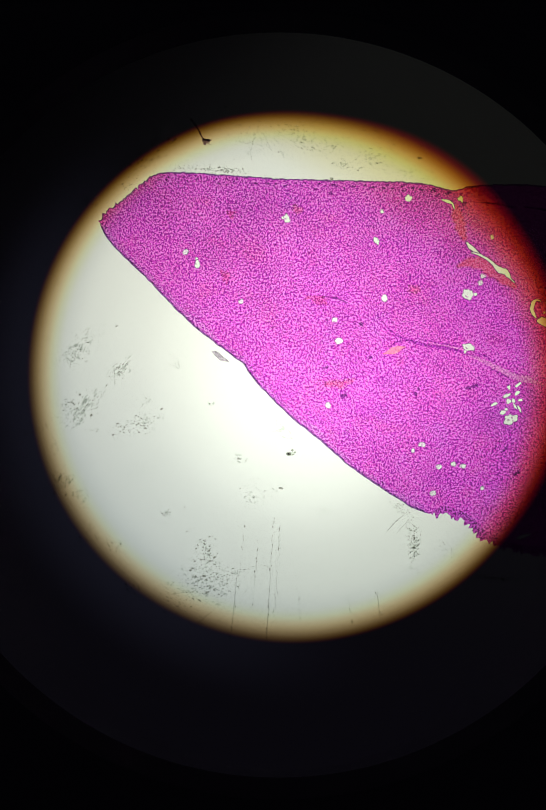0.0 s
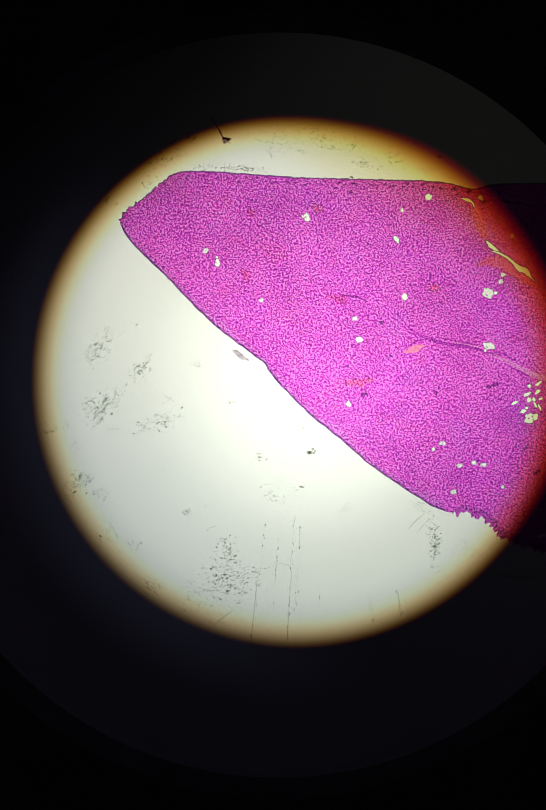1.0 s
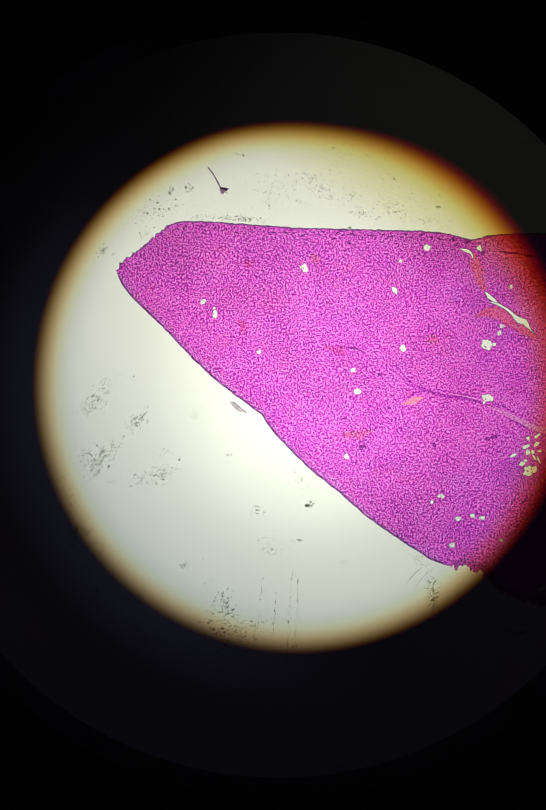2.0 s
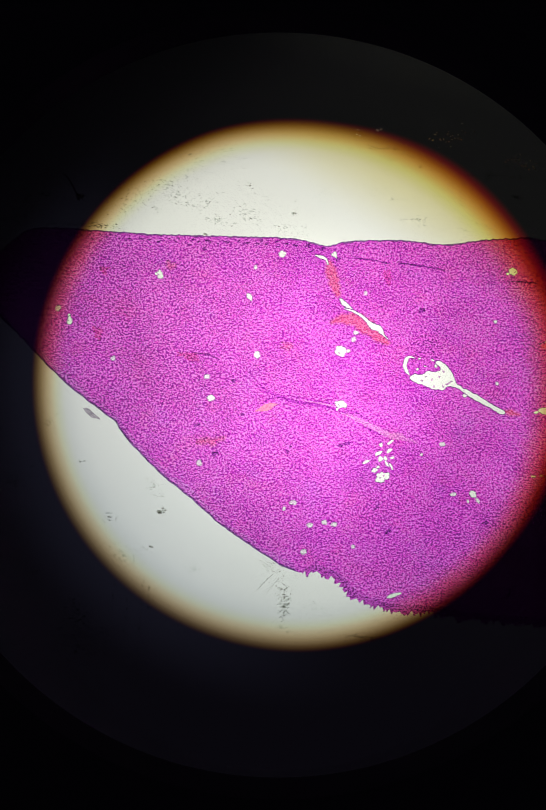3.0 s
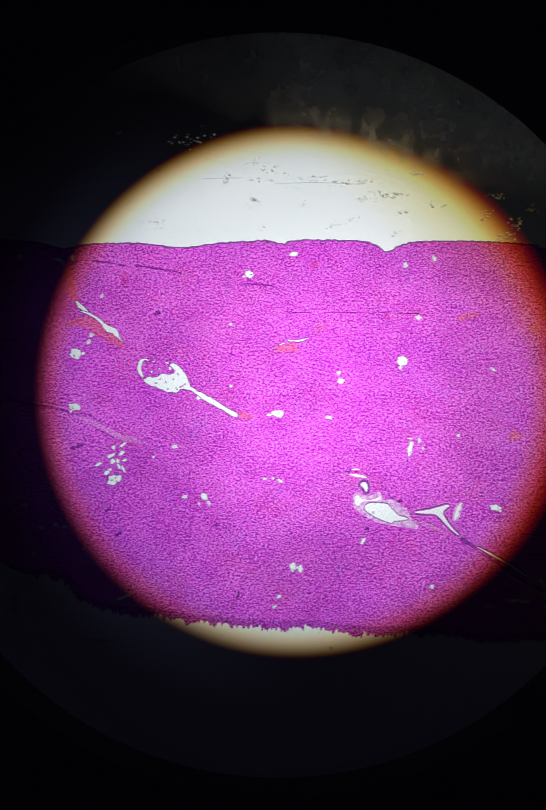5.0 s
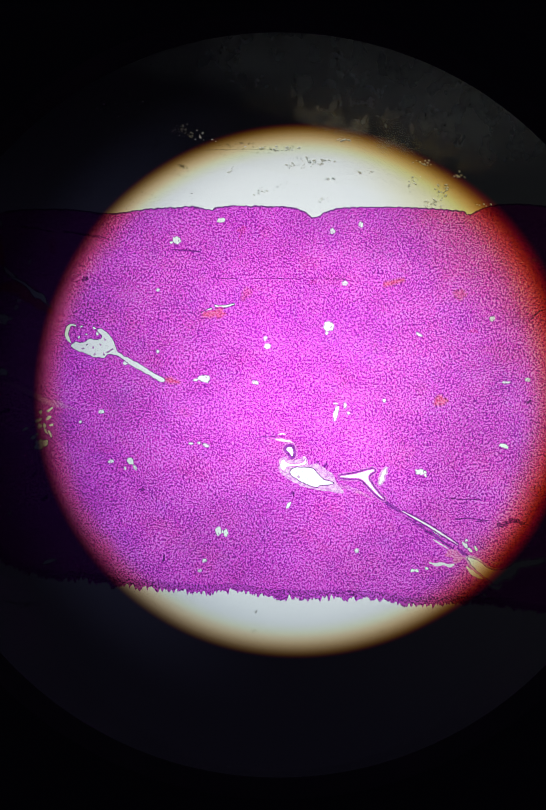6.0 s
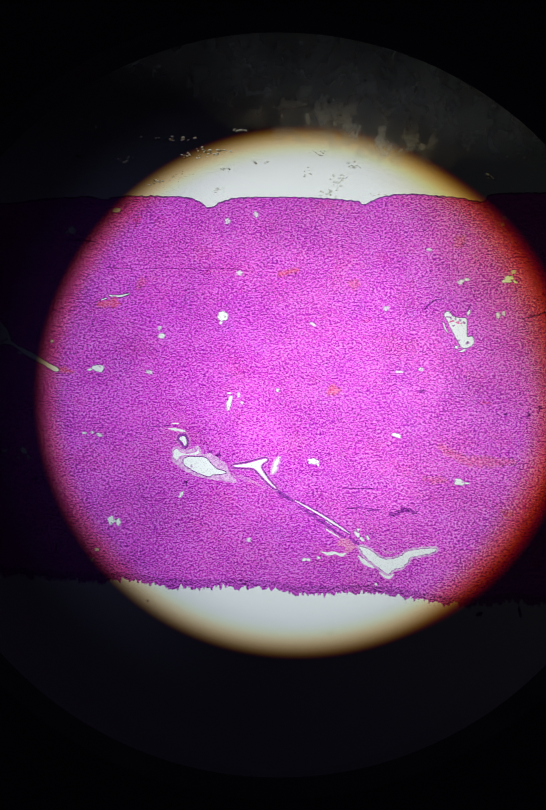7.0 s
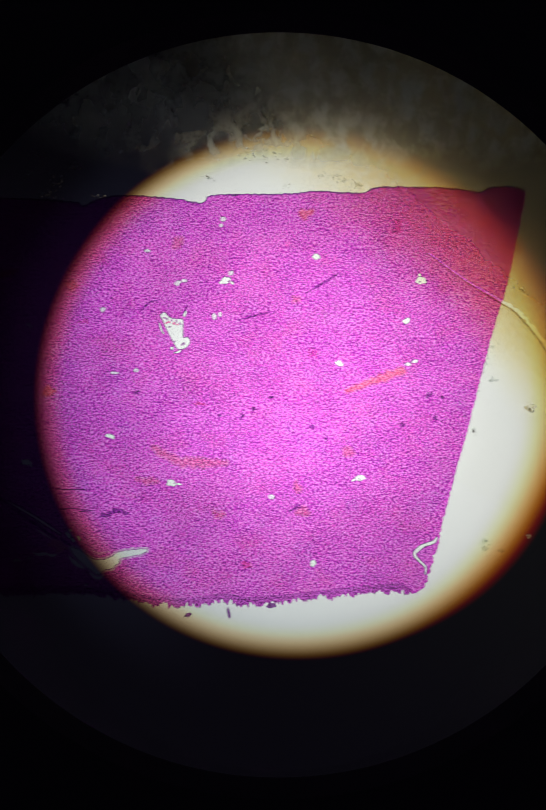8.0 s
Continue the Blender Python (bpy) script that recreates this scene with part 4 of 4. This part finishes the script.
def dotted_line(x0, y0, x1, y1, count, size, ghost=0.5):
    """A scratch that shows as a row of fine dashes."""
    ob = carried("dotted_scratch", x0, y0, 0, "faint straight row of grey dashes scratched in the glass", "scratch", "scratches on the slide")
    turn = math.degrees(math.atan2(y1 - y0, x1 - x0))
    for i in range(count):
        k = (i + rng.uniform(-0.4, 0.4)) / count
        pale = rng.random() < ghost
        d = size * rng.uniform(0.3, 0.75)
        speck(ob, "residue_speck" if pale else "speck", (x1 - x0) * k + rng.gauss(0, 5), (y1 - y0) * k + rng.gauss(0, 3), d, rng.uniform(1.2, 3.0), turn, GHOSTS if pale else CRUMBS)


def scratch(points, widths):
    x, y = points[0]
    ob = carried("hairline_scratch", x, y, 0, "thin pale grey hairline scratch on the glass", "scratch", "scratches on the slide")
    part("hairline", slab([ribbon([(a - x, b - y) for a, b in points], widths, 0.4, x * 0.01)], 0.5, 3.0), SCRATCH, ob)


def lint():
    x, y = -656, 1657
    ob = carried("lint_fibre", x, y, 0, "short bent dark violet fibre with a crumpled clump", "fibre")
    part("thread", slab([ribbon([(0, 0), (40, -52), (72, -112), (92, -150)], [11, 9, 12, 9], 0.3)], 0.5, 9.0), DARK_LINT, ob)
    part("clump", slab([blob(108, -170, 34, 15, -25, 0.9, 3.0, 24)], 0.5, 10.0), DARK_LINT, ob)
    part("clump_arm", slab([ribbon([(85, -148), (120, -160), (152, -158)], [8, 16, 9], 0.5)], 10.1, 12.0), DARK_LINT, ob)


def tissue_crumb(x, y, rx, ry, turn, material, label):
    ob = carried("tissue_fragment", x, y, 0, label, "tissue fragment", "loose tissue")
    part("fragment", slab([blob(0, 0, rx, ry, turn, 0.3, x * 0.01, 26)], Z0 - 1.5, Z1), material, ob)


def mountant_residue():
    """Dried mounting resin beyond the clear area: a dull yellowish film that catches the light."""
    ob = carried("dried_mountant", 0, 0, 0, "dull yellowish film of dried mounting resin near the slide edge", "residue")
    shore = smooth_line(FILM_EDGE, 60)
    # the ridge's bright line, imitated by a gap cut through the film
    ridge_gap = ribbon([(7031, 764), (7300, 560), (7552, 408), (7677, 315), (7842, 93), (7990, -200)], [5, 9, 18, 26, 24, 14], 0.6, 3.0, 14)
    part("resin_film", slab([shore + [(11500, 4600), (-2600, 4600)], ridge_gap], 9.0, 9.6), RESIN, ob, "hazy yellow-brown film with milky wisps and a gap imitating a bright ridge")
    # a brown strip beside the gap paints the ridge's shaded side
    shade_strip = ribbon([(7031, 750), (7300, 545), (7548, 388), (7664, 297), (7826, 80), (7974, -205)], [3, 6, 9, 10, 9, 5], 0.5, 5.0, 14)
    part("ridge_shade", slab([shade_strip], 9.7, 11.5), RIDGE_SHADE, ob, "brown strip painted as the shaded side of the ridge")
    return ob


def glint_patch(x, y, rx, ry, turn, count, size, mixed=0.5):
    """Droplets and flakes of dried resin that glitter at the rim of the light."""
    ob = carried("resin_droplets", x, y, 0, "cluster of glittering dried resin droplets on glass", "residue", "resin droplets")
    c, s = math.cos(radians(turn)), math.sin(radians(turn))
    for i in range(count):
        u, v = rng.gauss(0, rx * 0.5), rng.gauss(0, ry * 0.5)
        px, py = u * c - v * s, u * s + v * c
        if inside(x + px, y + py, OUTLINE):
            continue
        d = size * rng.uniform(0.4, 1.2)
        bright = rng.random() < mixed
        speck(ob, "residue_glint" if bright else "residue_speck", px, py, d, rng.uniform(0.9, 2.2), turn + rng.uniform(-30, 30), GLINTS if bright else GHOSTS)
        if rng.random() < 0.5:
            speck(ob, "speck", px + d * 0.5, py - d * 0.4, d * 0.55, 1.4, turn, CRUMBS)


# ---- the dirt in its places ----
FILM_EDGE = [(-2600, 3300), (-400, 2600), (1200, 2080), (2331, 1720), (3066, 1470), (3700, 1330), (4375, 1240), (5000, 1230), (5300, 1225), (5600, 960), (6000, 520), (6420, 140), (6850, -180), (7120, -420), (7450, -1000), (11500, -2600)]


microscope_stage()
LENS = condenser()
viewing_tube()
glass_slide()
lint()
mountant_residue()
dust_patch(-1467, -57, 126, 90, 30, 34, 10, 0.7, 2)
dust_patch(-1140, -161, 86, 50, 35, 24, 10, 0.7, 2)
dust_patch(-1421, -446, 151, 79, 40, 48, 10, 0.65, 2.6)
dust_patch(-1013, -549, 151, 79, 20, 40, 12, 0.4, 1.6)
dust_patch(-1761, -592, 65, 43, 0, 14, 11, 0.2, 1.3)
dust_patch(-1575, -958, 108, 79, 30, 40, 11, 0.55, 1.8)
dust_patch(-1391, -1059, 58, 58, 0, 14, 12, 0.4, 1.3)
dust_patch(-1348, -1321, 86, 58, 0, 18, 12, 0.4, 1.3)
dust_patch(-1165, -1382, 58, 43, 20, 12, 12, 0.3, 1.3)
dust_patch(-807, -1182, 43, 58, 0, 7, 14, 0.1, 1.3)
dust_patch(-505, -1661, 216, 151, -20, 120, 12, 0.45, 1.9)
dust_patch(-524, -1476, 72, 108, 0, 22, 13, 0.4, 1.3)
dust_patch(-1062, -1681, 115, 65, -30, 30, 13, 0.25, 1.3)
dust_patch(-735, -1813, 216, 79, -25, 40, 9, 0.6, 2.2)
dust_patch(-204, -1075, 122, 94, 0, 26, 11, 0.8, 1.3)
dust_patch(271, -1148, 50, 43, 0, 26, 8, 0.9, 1.3)
dust_patch(905, -1442, 43, 122, 0, 30, 12, 0.5, 1.3)
dust_patch(76, -755, 11, 11, 0, 3, 22, 0.0, 1.3)
dust_patch(-297, -805, 58, 29, -20, 12, 11, 0.5, 2.5)
dust_patch(-492, -419, 29, 22, 0, 3, 13, 0.2, 1.3)
dust_patch(-6, -580, 79, 50, -30, 22, 9, 0.7, 2.4)
dust_patch(363, -1672, 216, 216, 0, 14, 9, 0.5, 1.3)
dust_patch(-921, -847, 432, 576, 0, 40, 8, 0.6, 1.3)
dust_patch(-1548, 255, 216, 432, 0, 22, 8, 0.5, 1.3)
dust_patch(-97, -1494, 576, 360, 0, 40, 8, 0.6, 1.3)
dust_patch(-1027, 1340, 173, 79, 25, 34, 13, 0.2, 1.3)
dust_patch(-787, 1506, 36, 50, 0, 10, 16, 0.15, 1.3)
dust_patch(-912, 1495, 36, 22, 20, 6, 17, 0.1, 1.3)
dust_patch(-1389, 1055, 50, 43, 30, 12, 16, 0.1, 1.3)
dust_patch(-452, 1282, 187, 22, -3, 46, 13, 0.25, 1.8)
dust_patch(-225, 1398, 43, 94, 0, 12, 11, 0.4, 1.3)
dust_patch(-1109, 1148, 86, 36, 35, 12, 11, 0.4, 1.3)
dust_patch(349, 1212, 11, 11, 0, 2, 24, 0, 1.3)
dust_patch(415, 1290, 22, 50, 0, 8, 10, 0.4, 1.3)
dust_patch(-429, 1752, 43, 11, -15, 5, 14, 0.4, 3)
dust_patch(300, 1742, 396, 144, 20, 60, 9, 0.85, 3.4)
dust_patch(116, 1533, 540, 79, -4, 60, 9, 0.85, 3.2)
dust_patch(975, 1360, 14, 11, 0, 2, 18, 0, 1.3)
dust_patch(644, 1577, 72, 36, 0, 6, 10, 0.2, 1.3)
dust_patch(847, 1425, 324, 108, 0, 22, 9, 0.7, 2)
dust_patch(-1501, -419, 72, 43, 30, 14, 11, 0.3, 2)
dust_patch(98, 2048, 18, 14, 0, 3, 24, 0, 1.3)
dust_patch(907, -1423, 29, 94, 0, 26, 12, 0.4, 1.3)
dust_patch(1871, 1702, 11, 11, 0, 2, 20, 0, 1.3)
dust_patch(2348, 1647, 50, 29, -30, 6, 16, 0.3, 2)
dust_patch(2549, 1472, 29, 22, -30, 4, 22, 0.2, 2)
dust_patch(2587, 1623, 94, 14, -5, 8, 12, 0.6, 4)
dust_patch(2953, 1615, 252, 50, -2, 30, 10, 0.8, 4.5)
dust_patch(1742, 1657, 216, 144, 0, 14, 8, 0.6, 1.3)
dust_patch(2256, 1258, 432, 50, 0, 18, 8, 0.7, 2)
dust_patch(3261, 1349, 108, 72, 0, 10, 10, 0.6, 2)
dust_patch(3082, -1696, 11, 14, 0, 2, 16, 0, 1.3)
dust_patch(3065, -1816, 14, 11, 0, 2, 16, 0, 1.3)
dust_patch(4335, -1905, 14, 14, 0, 3, 20, 0, 1.3)
dust_patch(3736, -1781, 432, 108, 0, 8, 7, 0.6, 1.3)
dust_patch(1492, -1643, 126, 18, 0, 14, 12, 0.2, 1.3)
dust_patch(901, -1432, 22, 72, 0, 12, 12, 0.3, 1.3)
dust_patch(47, -766, 11, 11, 0, 2, 20, 0, 1.3)
dust_patch(7333, -510, 25, 18, -10, 5, 22, 0.3, 1.3)
dust_patch(7418, 20, 58, 216, -15, 10, 26, 0.95, 1.3)
dust_patch(7469, -153, 29, 25, 0, 3, 36, 0.9, 1.3)
dust_patch(7412, -1284, 50, 43, 0, 4, 30, 0.95, 1.3)
dust_patch(6326, -1884, 540, 72, 0, 6, 8, 0.8, 1.3)
glint_patch(3510, 1514, 122, 36, 0, 46, 13, 0.6)
glint_patch(3345, 1484, 94, 29, 0, 24, 12, 0.6)
glint_patch(3106, 1294, 79, 25, 0, 16, 12, 0.5)
glint_patch(3565, 1236, 50, 22, 0, 12, 11, 0.5)
glint_patch(3595, 1384, 43, 7, 0, 5, 20, 0.4)
glint_patch(3823, 1436, 86, 22, 0, 14, 11, 0.6)
glint_patch(4335, 1207, 72, 36, 25, 34, 13, 0.7)
glint_patch(4409, 1309, 58, 50, 30, 26, 13, 0.7)
glint_patch(4171, 1348, 65, 50, 20, 20, 12, 0.7)
glint_patch(3695, 1666, 50, 11, 0, 10, 14, 1)
glint_patch(4283, 1492, 65, 29, 0, 16, 13, 0.9)
glint_patch(4513, 1396, 72, 22, 0, 14, 14, 0.9)
glint_patch(4664, 1191, 65, 14, 0, 10, 12, 0.8)
glint_patch(3197, 1607, 216, 18, 0, 26, 13, 0.6)
glint_patch(5478, 1316, 58, 14, -30, 14, 14, 0.3)
glint_patch(5827, 1486, 252, 50, -5, 50, 10, 0.6)
glint_patch(6341, 1325, 122, 36, -15, 40, 10, 0.7)
glint_patch(6525, 1271, 72, 25, -20, 24, 12, 0.8)
glint_patch(5661, 1663, 36, 7, 0, 5, 16, 1)
glint_patch(5871, 1678, 50, 11, 0, 9, 16, 1)
glint_patch(6207, 1630, 14, 36, 0, 6, 15, 1)
glint_patch(6362, 1657, 50, 14, 0, 9, 16, 1)
glint_patch(6704, 1598, 18, 22, 0, 5, 16, 1)
glint_patch(6563, 1484, 94, 22, 0, 14, 12, 0.9)
glint_patch(7021, 1368, 86, 43, -25, 22, 14, 0.9)
glint_patch(7681, 501, 72, 50, -25, 14, 18, 0.9)
glint_patch(7717, -347, 32, 32, 0, 9, 26, 0.9)
glint_patch(7686, -1238, 18, 14, 0, 3, 20, 1)
glint_patch(6029, 1257, 58, 22, 30, 12, 9, 0.5)
glint_patch(7149, 1330, 79, 29, 0, 14, 14, 0.9)
dotted_line(-261, -1276, -359, -2077, 26, 11, 0.5)
dotted_line(-61, -1205, -116, -2077, 34, 13, 0.4)
dotted_line(-168, -1369, -214, -1859, 20, 11, 0.5)
dotted_line(104, -1697, 121, -1916, 8, 10, 0.5)
dotted_line(431, -1662, 481, -1951, 14, 11, 0.5)
dotted_line(646, -1715, 679, -1916, 6, 12, 0.5)
scratch([(-310, -1565), (-338, -1848), (-363, -2095)], [3, 5, 5])
scratch([(-90, -1672), (-112, -2060)], [3, 5])
scratch([(722, -1299), (776, -1238), (837, -1188)], [4, 8, 3])
scratch([(785, -1317), (872, -1220)], [3, 5])
scratch([(646, -1708), (665, -1902)], [3, 5])
scratch([(-610, -1954), (-487, -1855)], [5, 4])
scratch([(2697, 1596), (2990, 1603), (3283, 1591)], [3, 5, 3])
scratch([(2183, 1636), (2477, 1639)], [3, 4])
tissue_crumb(-437, -76, 66, 18, -33, GREY_FRAGMENT, "pale grey-violet sliver of loose tissue beside the section")
tissue_crumb(5630, -1764, 11, 36, 10, CAPSULE, "small violet shred of loose tissue below the section")
tissue_crumb(5354, -1778, 25, 14, 30, CAPSULE, "small violet shred of loose tissue below the section")
tissue_crumb(5923, -1715, 32, 18, 0, CAPSULE, "small dark violet shred at the torn tissue edge")
dust_patch(902, -1334, 45, 120, 10, 40, 13, 0.15, 1.2)
dust_patch(818, -1139, 80, 40, -30, 26, 10, 0.3, 1.3)
dust_patch(1451, -1627, 130, 16, -6, 34, 13, 0.1, 1.3)
dust_patch(1133, -1440, 110, 60, -30, 16, 10, 0.3, 1.3)
dust_patch(-545, -1640, 190, 90, 12, 95, 12, 0.45, 2.4, "broad fan of grey dried residue streaks on clear glass")
dust_patch(-535, -1420, 60, 110, 8, 30, 12, 0.4, 1.8)
dust_patch(-1440, -20, 150, 80, 50, 50, 12, 0.8, 2.4, "patch of pale parallel wiping streaks on clear glass")
dust_patch(-1390, -440, 140, 60, 50, 60, 13, 0.7, 2.4, "patch of pale parallel wiping streaks on clear glass")
dust_patch(-1137, -179, 110, 35, 48, 30, 12, 0.5, 2.4)
dust_patch(-1546, -985, 130, 60, 48, 44, 12, 0.6, 2.2)
dust_patch(-190, -1040, 130, 60, 0, 16, 13, 0.7, 2.2)
dotted_line(-20, -1290, -60, -1900, 30, 13, 0.6)
dust_patch(179, 1443, 90, 50, -30, 17, 10, 0.6, 2.0)
dust_patch(339, 1430, 70, 50, 10, 15, 10, 0.6, 2.0)
dust_patch(413, 1315, 100, 30, -10, 18, 10, 0.6, 2.0)
dust_patch(696, 1314, 90, 40, -30, 15, 10, 0.6, 2.0)
dust_patch(56, 1585, 120, 40, -20, 13, 10, 0.6, 2.0)
dust_patch(868, 1249, 70, 30, -20, 9, 10, 0.6, 2.0)
dust_patch(-1460, -39, 90, 43, 40, 30, 9, 0.5, 2)
dust_patch(-1324, 64, 108, 72, 40, 30, 8, 0.7, 2)
dust_patch(-1172, -176, 65, 43, 40, 24, 9, 0.5, 1.3)
dust_patch(-1434, -484, 72, 65, 40, 30, 9, 0.5, 2)
dust_patch(-1335, -382, 101, 36, 40, 26, 8, 0.6, 2.2)
dust_patch(-1314, -593, 50, 18, 0, 14, 8, 0.5, 1.3)
dust_patch(-965, -543, 72, 58, 20, 26, 11, 0.35, 1.3)
dust_patch(-1130, -594, 90, 43, 20, 18, 10, 0.4, 1.3)
dust_patch(-931, -382, 79, 36, 10, 14, 9, 0.6, 1.3)
dust_patch(-734, -111, 79, 65, 0, 24, 9, 0.7, 1.3)
dust_patch(-1545, -956, 50, 50, 0, 26, 10, 0.4, 1.3)
dust_patch(-1407, -1043, 50, 43, 30, 16, 10, 0.4, 1.3)
dust_patch(-1582, -706, 36, 72, 0, 10, 10, 0.4, 1.3)
dust_patch(-808, -1177, 36, 18, -20, 8, 12, 0.2, 1.3)
dust_patch(-961, -874, 90, 36, 10, 12, 9, 0.7, 1.3)
dust_patch(-1685, -586, 72, 14, 10, 10, 8, 0.4, 1.3)
dust_patch(-172, 1491, 180, 79, -30, 36, 8, 0.7, 2.4)
dust_patch(134, 1509, 126, 72, -25, 30, 8, 0.75, 2.4)
dust_patch(-246, 1400, 108, 36, 20, 18, 8, 0.5, 1.3)
dust_patch(42, 1380, 54, 29, -20, 10, 8, 0.6, 1.3)
dust_patch(438, 1321, 50, 36, 0, 16, 8, 0.6, 1.3)
dust_patch(615, 1378, 144, 50, -10, 30, 8, 0.65, 2)
dust_patch(974, 1247, 108, 50, -20, 26, 8, 0.6, 2)
dust_patch(-477, 1290, 216, 29, -4, 40, 9, 0.25, 1.3)
dust_patch(-694, 1291, 90, 36, 0, 18, 10, 0.2, 1.3)
dust_patch(-908, 1345, 72, 50, 30, 18, 10, 0.25, 1.3)
dust_patch(1622, 1836, 180, 18, -3, 34, 8, 0.5, 1.5)
dust_patch(1641, 1759, 144, 29, -3, 20, 7, 0.6, 1.3)
dust_patch(1193, 1484, 29, 90, 0, 18, 7, 0.7, 2)
dust_patch(1530, 1539, 65, 43, 0, 14, 8, 0.5, 1.3)
dust_patch(1673, 1463, 36, 18, 0, 6, 9, 0.3, 1.3)
dust_patch(1783, 1316, 72, 18, 0, 12, 8, 0.6, 2.4)
dust_patch(1889, 1315, 90, 36, 0, 14, 8, 0.5, 2.4)
dust_patch(2175, 1481, 22, 79, 0, 16, 7, 0.7, 2)
dust_patch(2515, 1427, 65, 50, 0, 18, 8, 0.5, 1.3)
dust_patch(2356, 1609, 22, 22, 0, 8, 9, 0.4, 1.3)
glint_patch(2090, 1926, 144, 58, 10, 40, 9, 0.75)
glint_patch(2625, 1722, 162, 50, -15, 50, 9, 0.75)
glint_patch(2888, 1441, 54, 36, 0, 16, 9, 0.7)
glint_patch(1442, 1959, 29, 29, 0, 8, 8, 0.7)
glint_patch(1585, 1985, 36, 14, 0, 8, 8, 0.7)


# ---- what moves ----
# The slide is pushed by hand: seconds, way in micrometres to the right and up.
PUSH = [(0, 67, 418), (0.1, 79, 450), (0.3, 81, 450), (0.5, 82, 439), (0.7, 82, 437), (0.8, 94, 436), (0.9, 176, 428), (1.0, 209, 427), (1.2, 210, 426), (1.5, 216, 342), (1.9, 205, 108), (2.1, 180, 22), (2.3, 136, -1), (2.4, 72, -1), (2.5, 0, 0), (2.6, -94, 2), (2.7, -298, 7), (2.8, -504, 11), (2.9, -702, 13), (3.0, -828, 14), (3.1, -896, 11), (3.2, -979, 2), (3.3, -1109, -4), (3.4, -1267, -6), (3.5, -1434, -7), (3.6, -1584, -14), (4.0, -1587, -17), (4.2, -1591, -16), (4.3, -1681, -9), (4.4, -1868, -4), (4.5, -2067, 0), (4.6, -2203, 0), (4.8, -2448, 0), (5.0, -2685, 0), (5.1, -2850, -5), (5.2, -3033, -5), (5.35, -3182, 0), (5.6, -3215, 43), (5.9, -3197, 202), (6.1, -3208, 281), (6.3, -3278, 310), (6.5, -3413, 324), (6.7, -3607, 324), (7.0, -3941, 324), (7.1, -4064, 325), (7.3, -4365, 328), (7.4, -4581, 329), (7.5, -4834, 328), (7.6, -5076, 326), (7.8, -5559, 321), (7.9, -5746, 321), (8.0, -5932, 321)]
# The lens face drifts and turns, swinging its painted amber side round: seconds, right, up, degrees.
LENS_WAY = [(0.0, 152, 446, 0), (1.0, 178, 408, 0), (2.3, 190, 362, 0), (3.0, 184, 382, 0), (3.2, 192, 352, 0), (3.4, 198, 320, 0), (3.6, 198, 326, -2), (4.1, 198, 315, -5), (4.5, 198, 324, -9), (5.2, 199, 327, -15), (6.5, 200, 320, -25), (7.3, 202, 310, -28), (8.0, 202, 308, -28)]


def motions():
    for ob, x, y, z in CARRIED:
        walk(ob, [(t, pose((x + a) * UM, (y + b) * UM, z * UM)) for t, a, b in PUSH])
    walk(LENS, [(t, pose(x * UM, y * UM, -1050 * UM, rz=turn)) for t, x, y, turn in LENS_WAY])


motions()
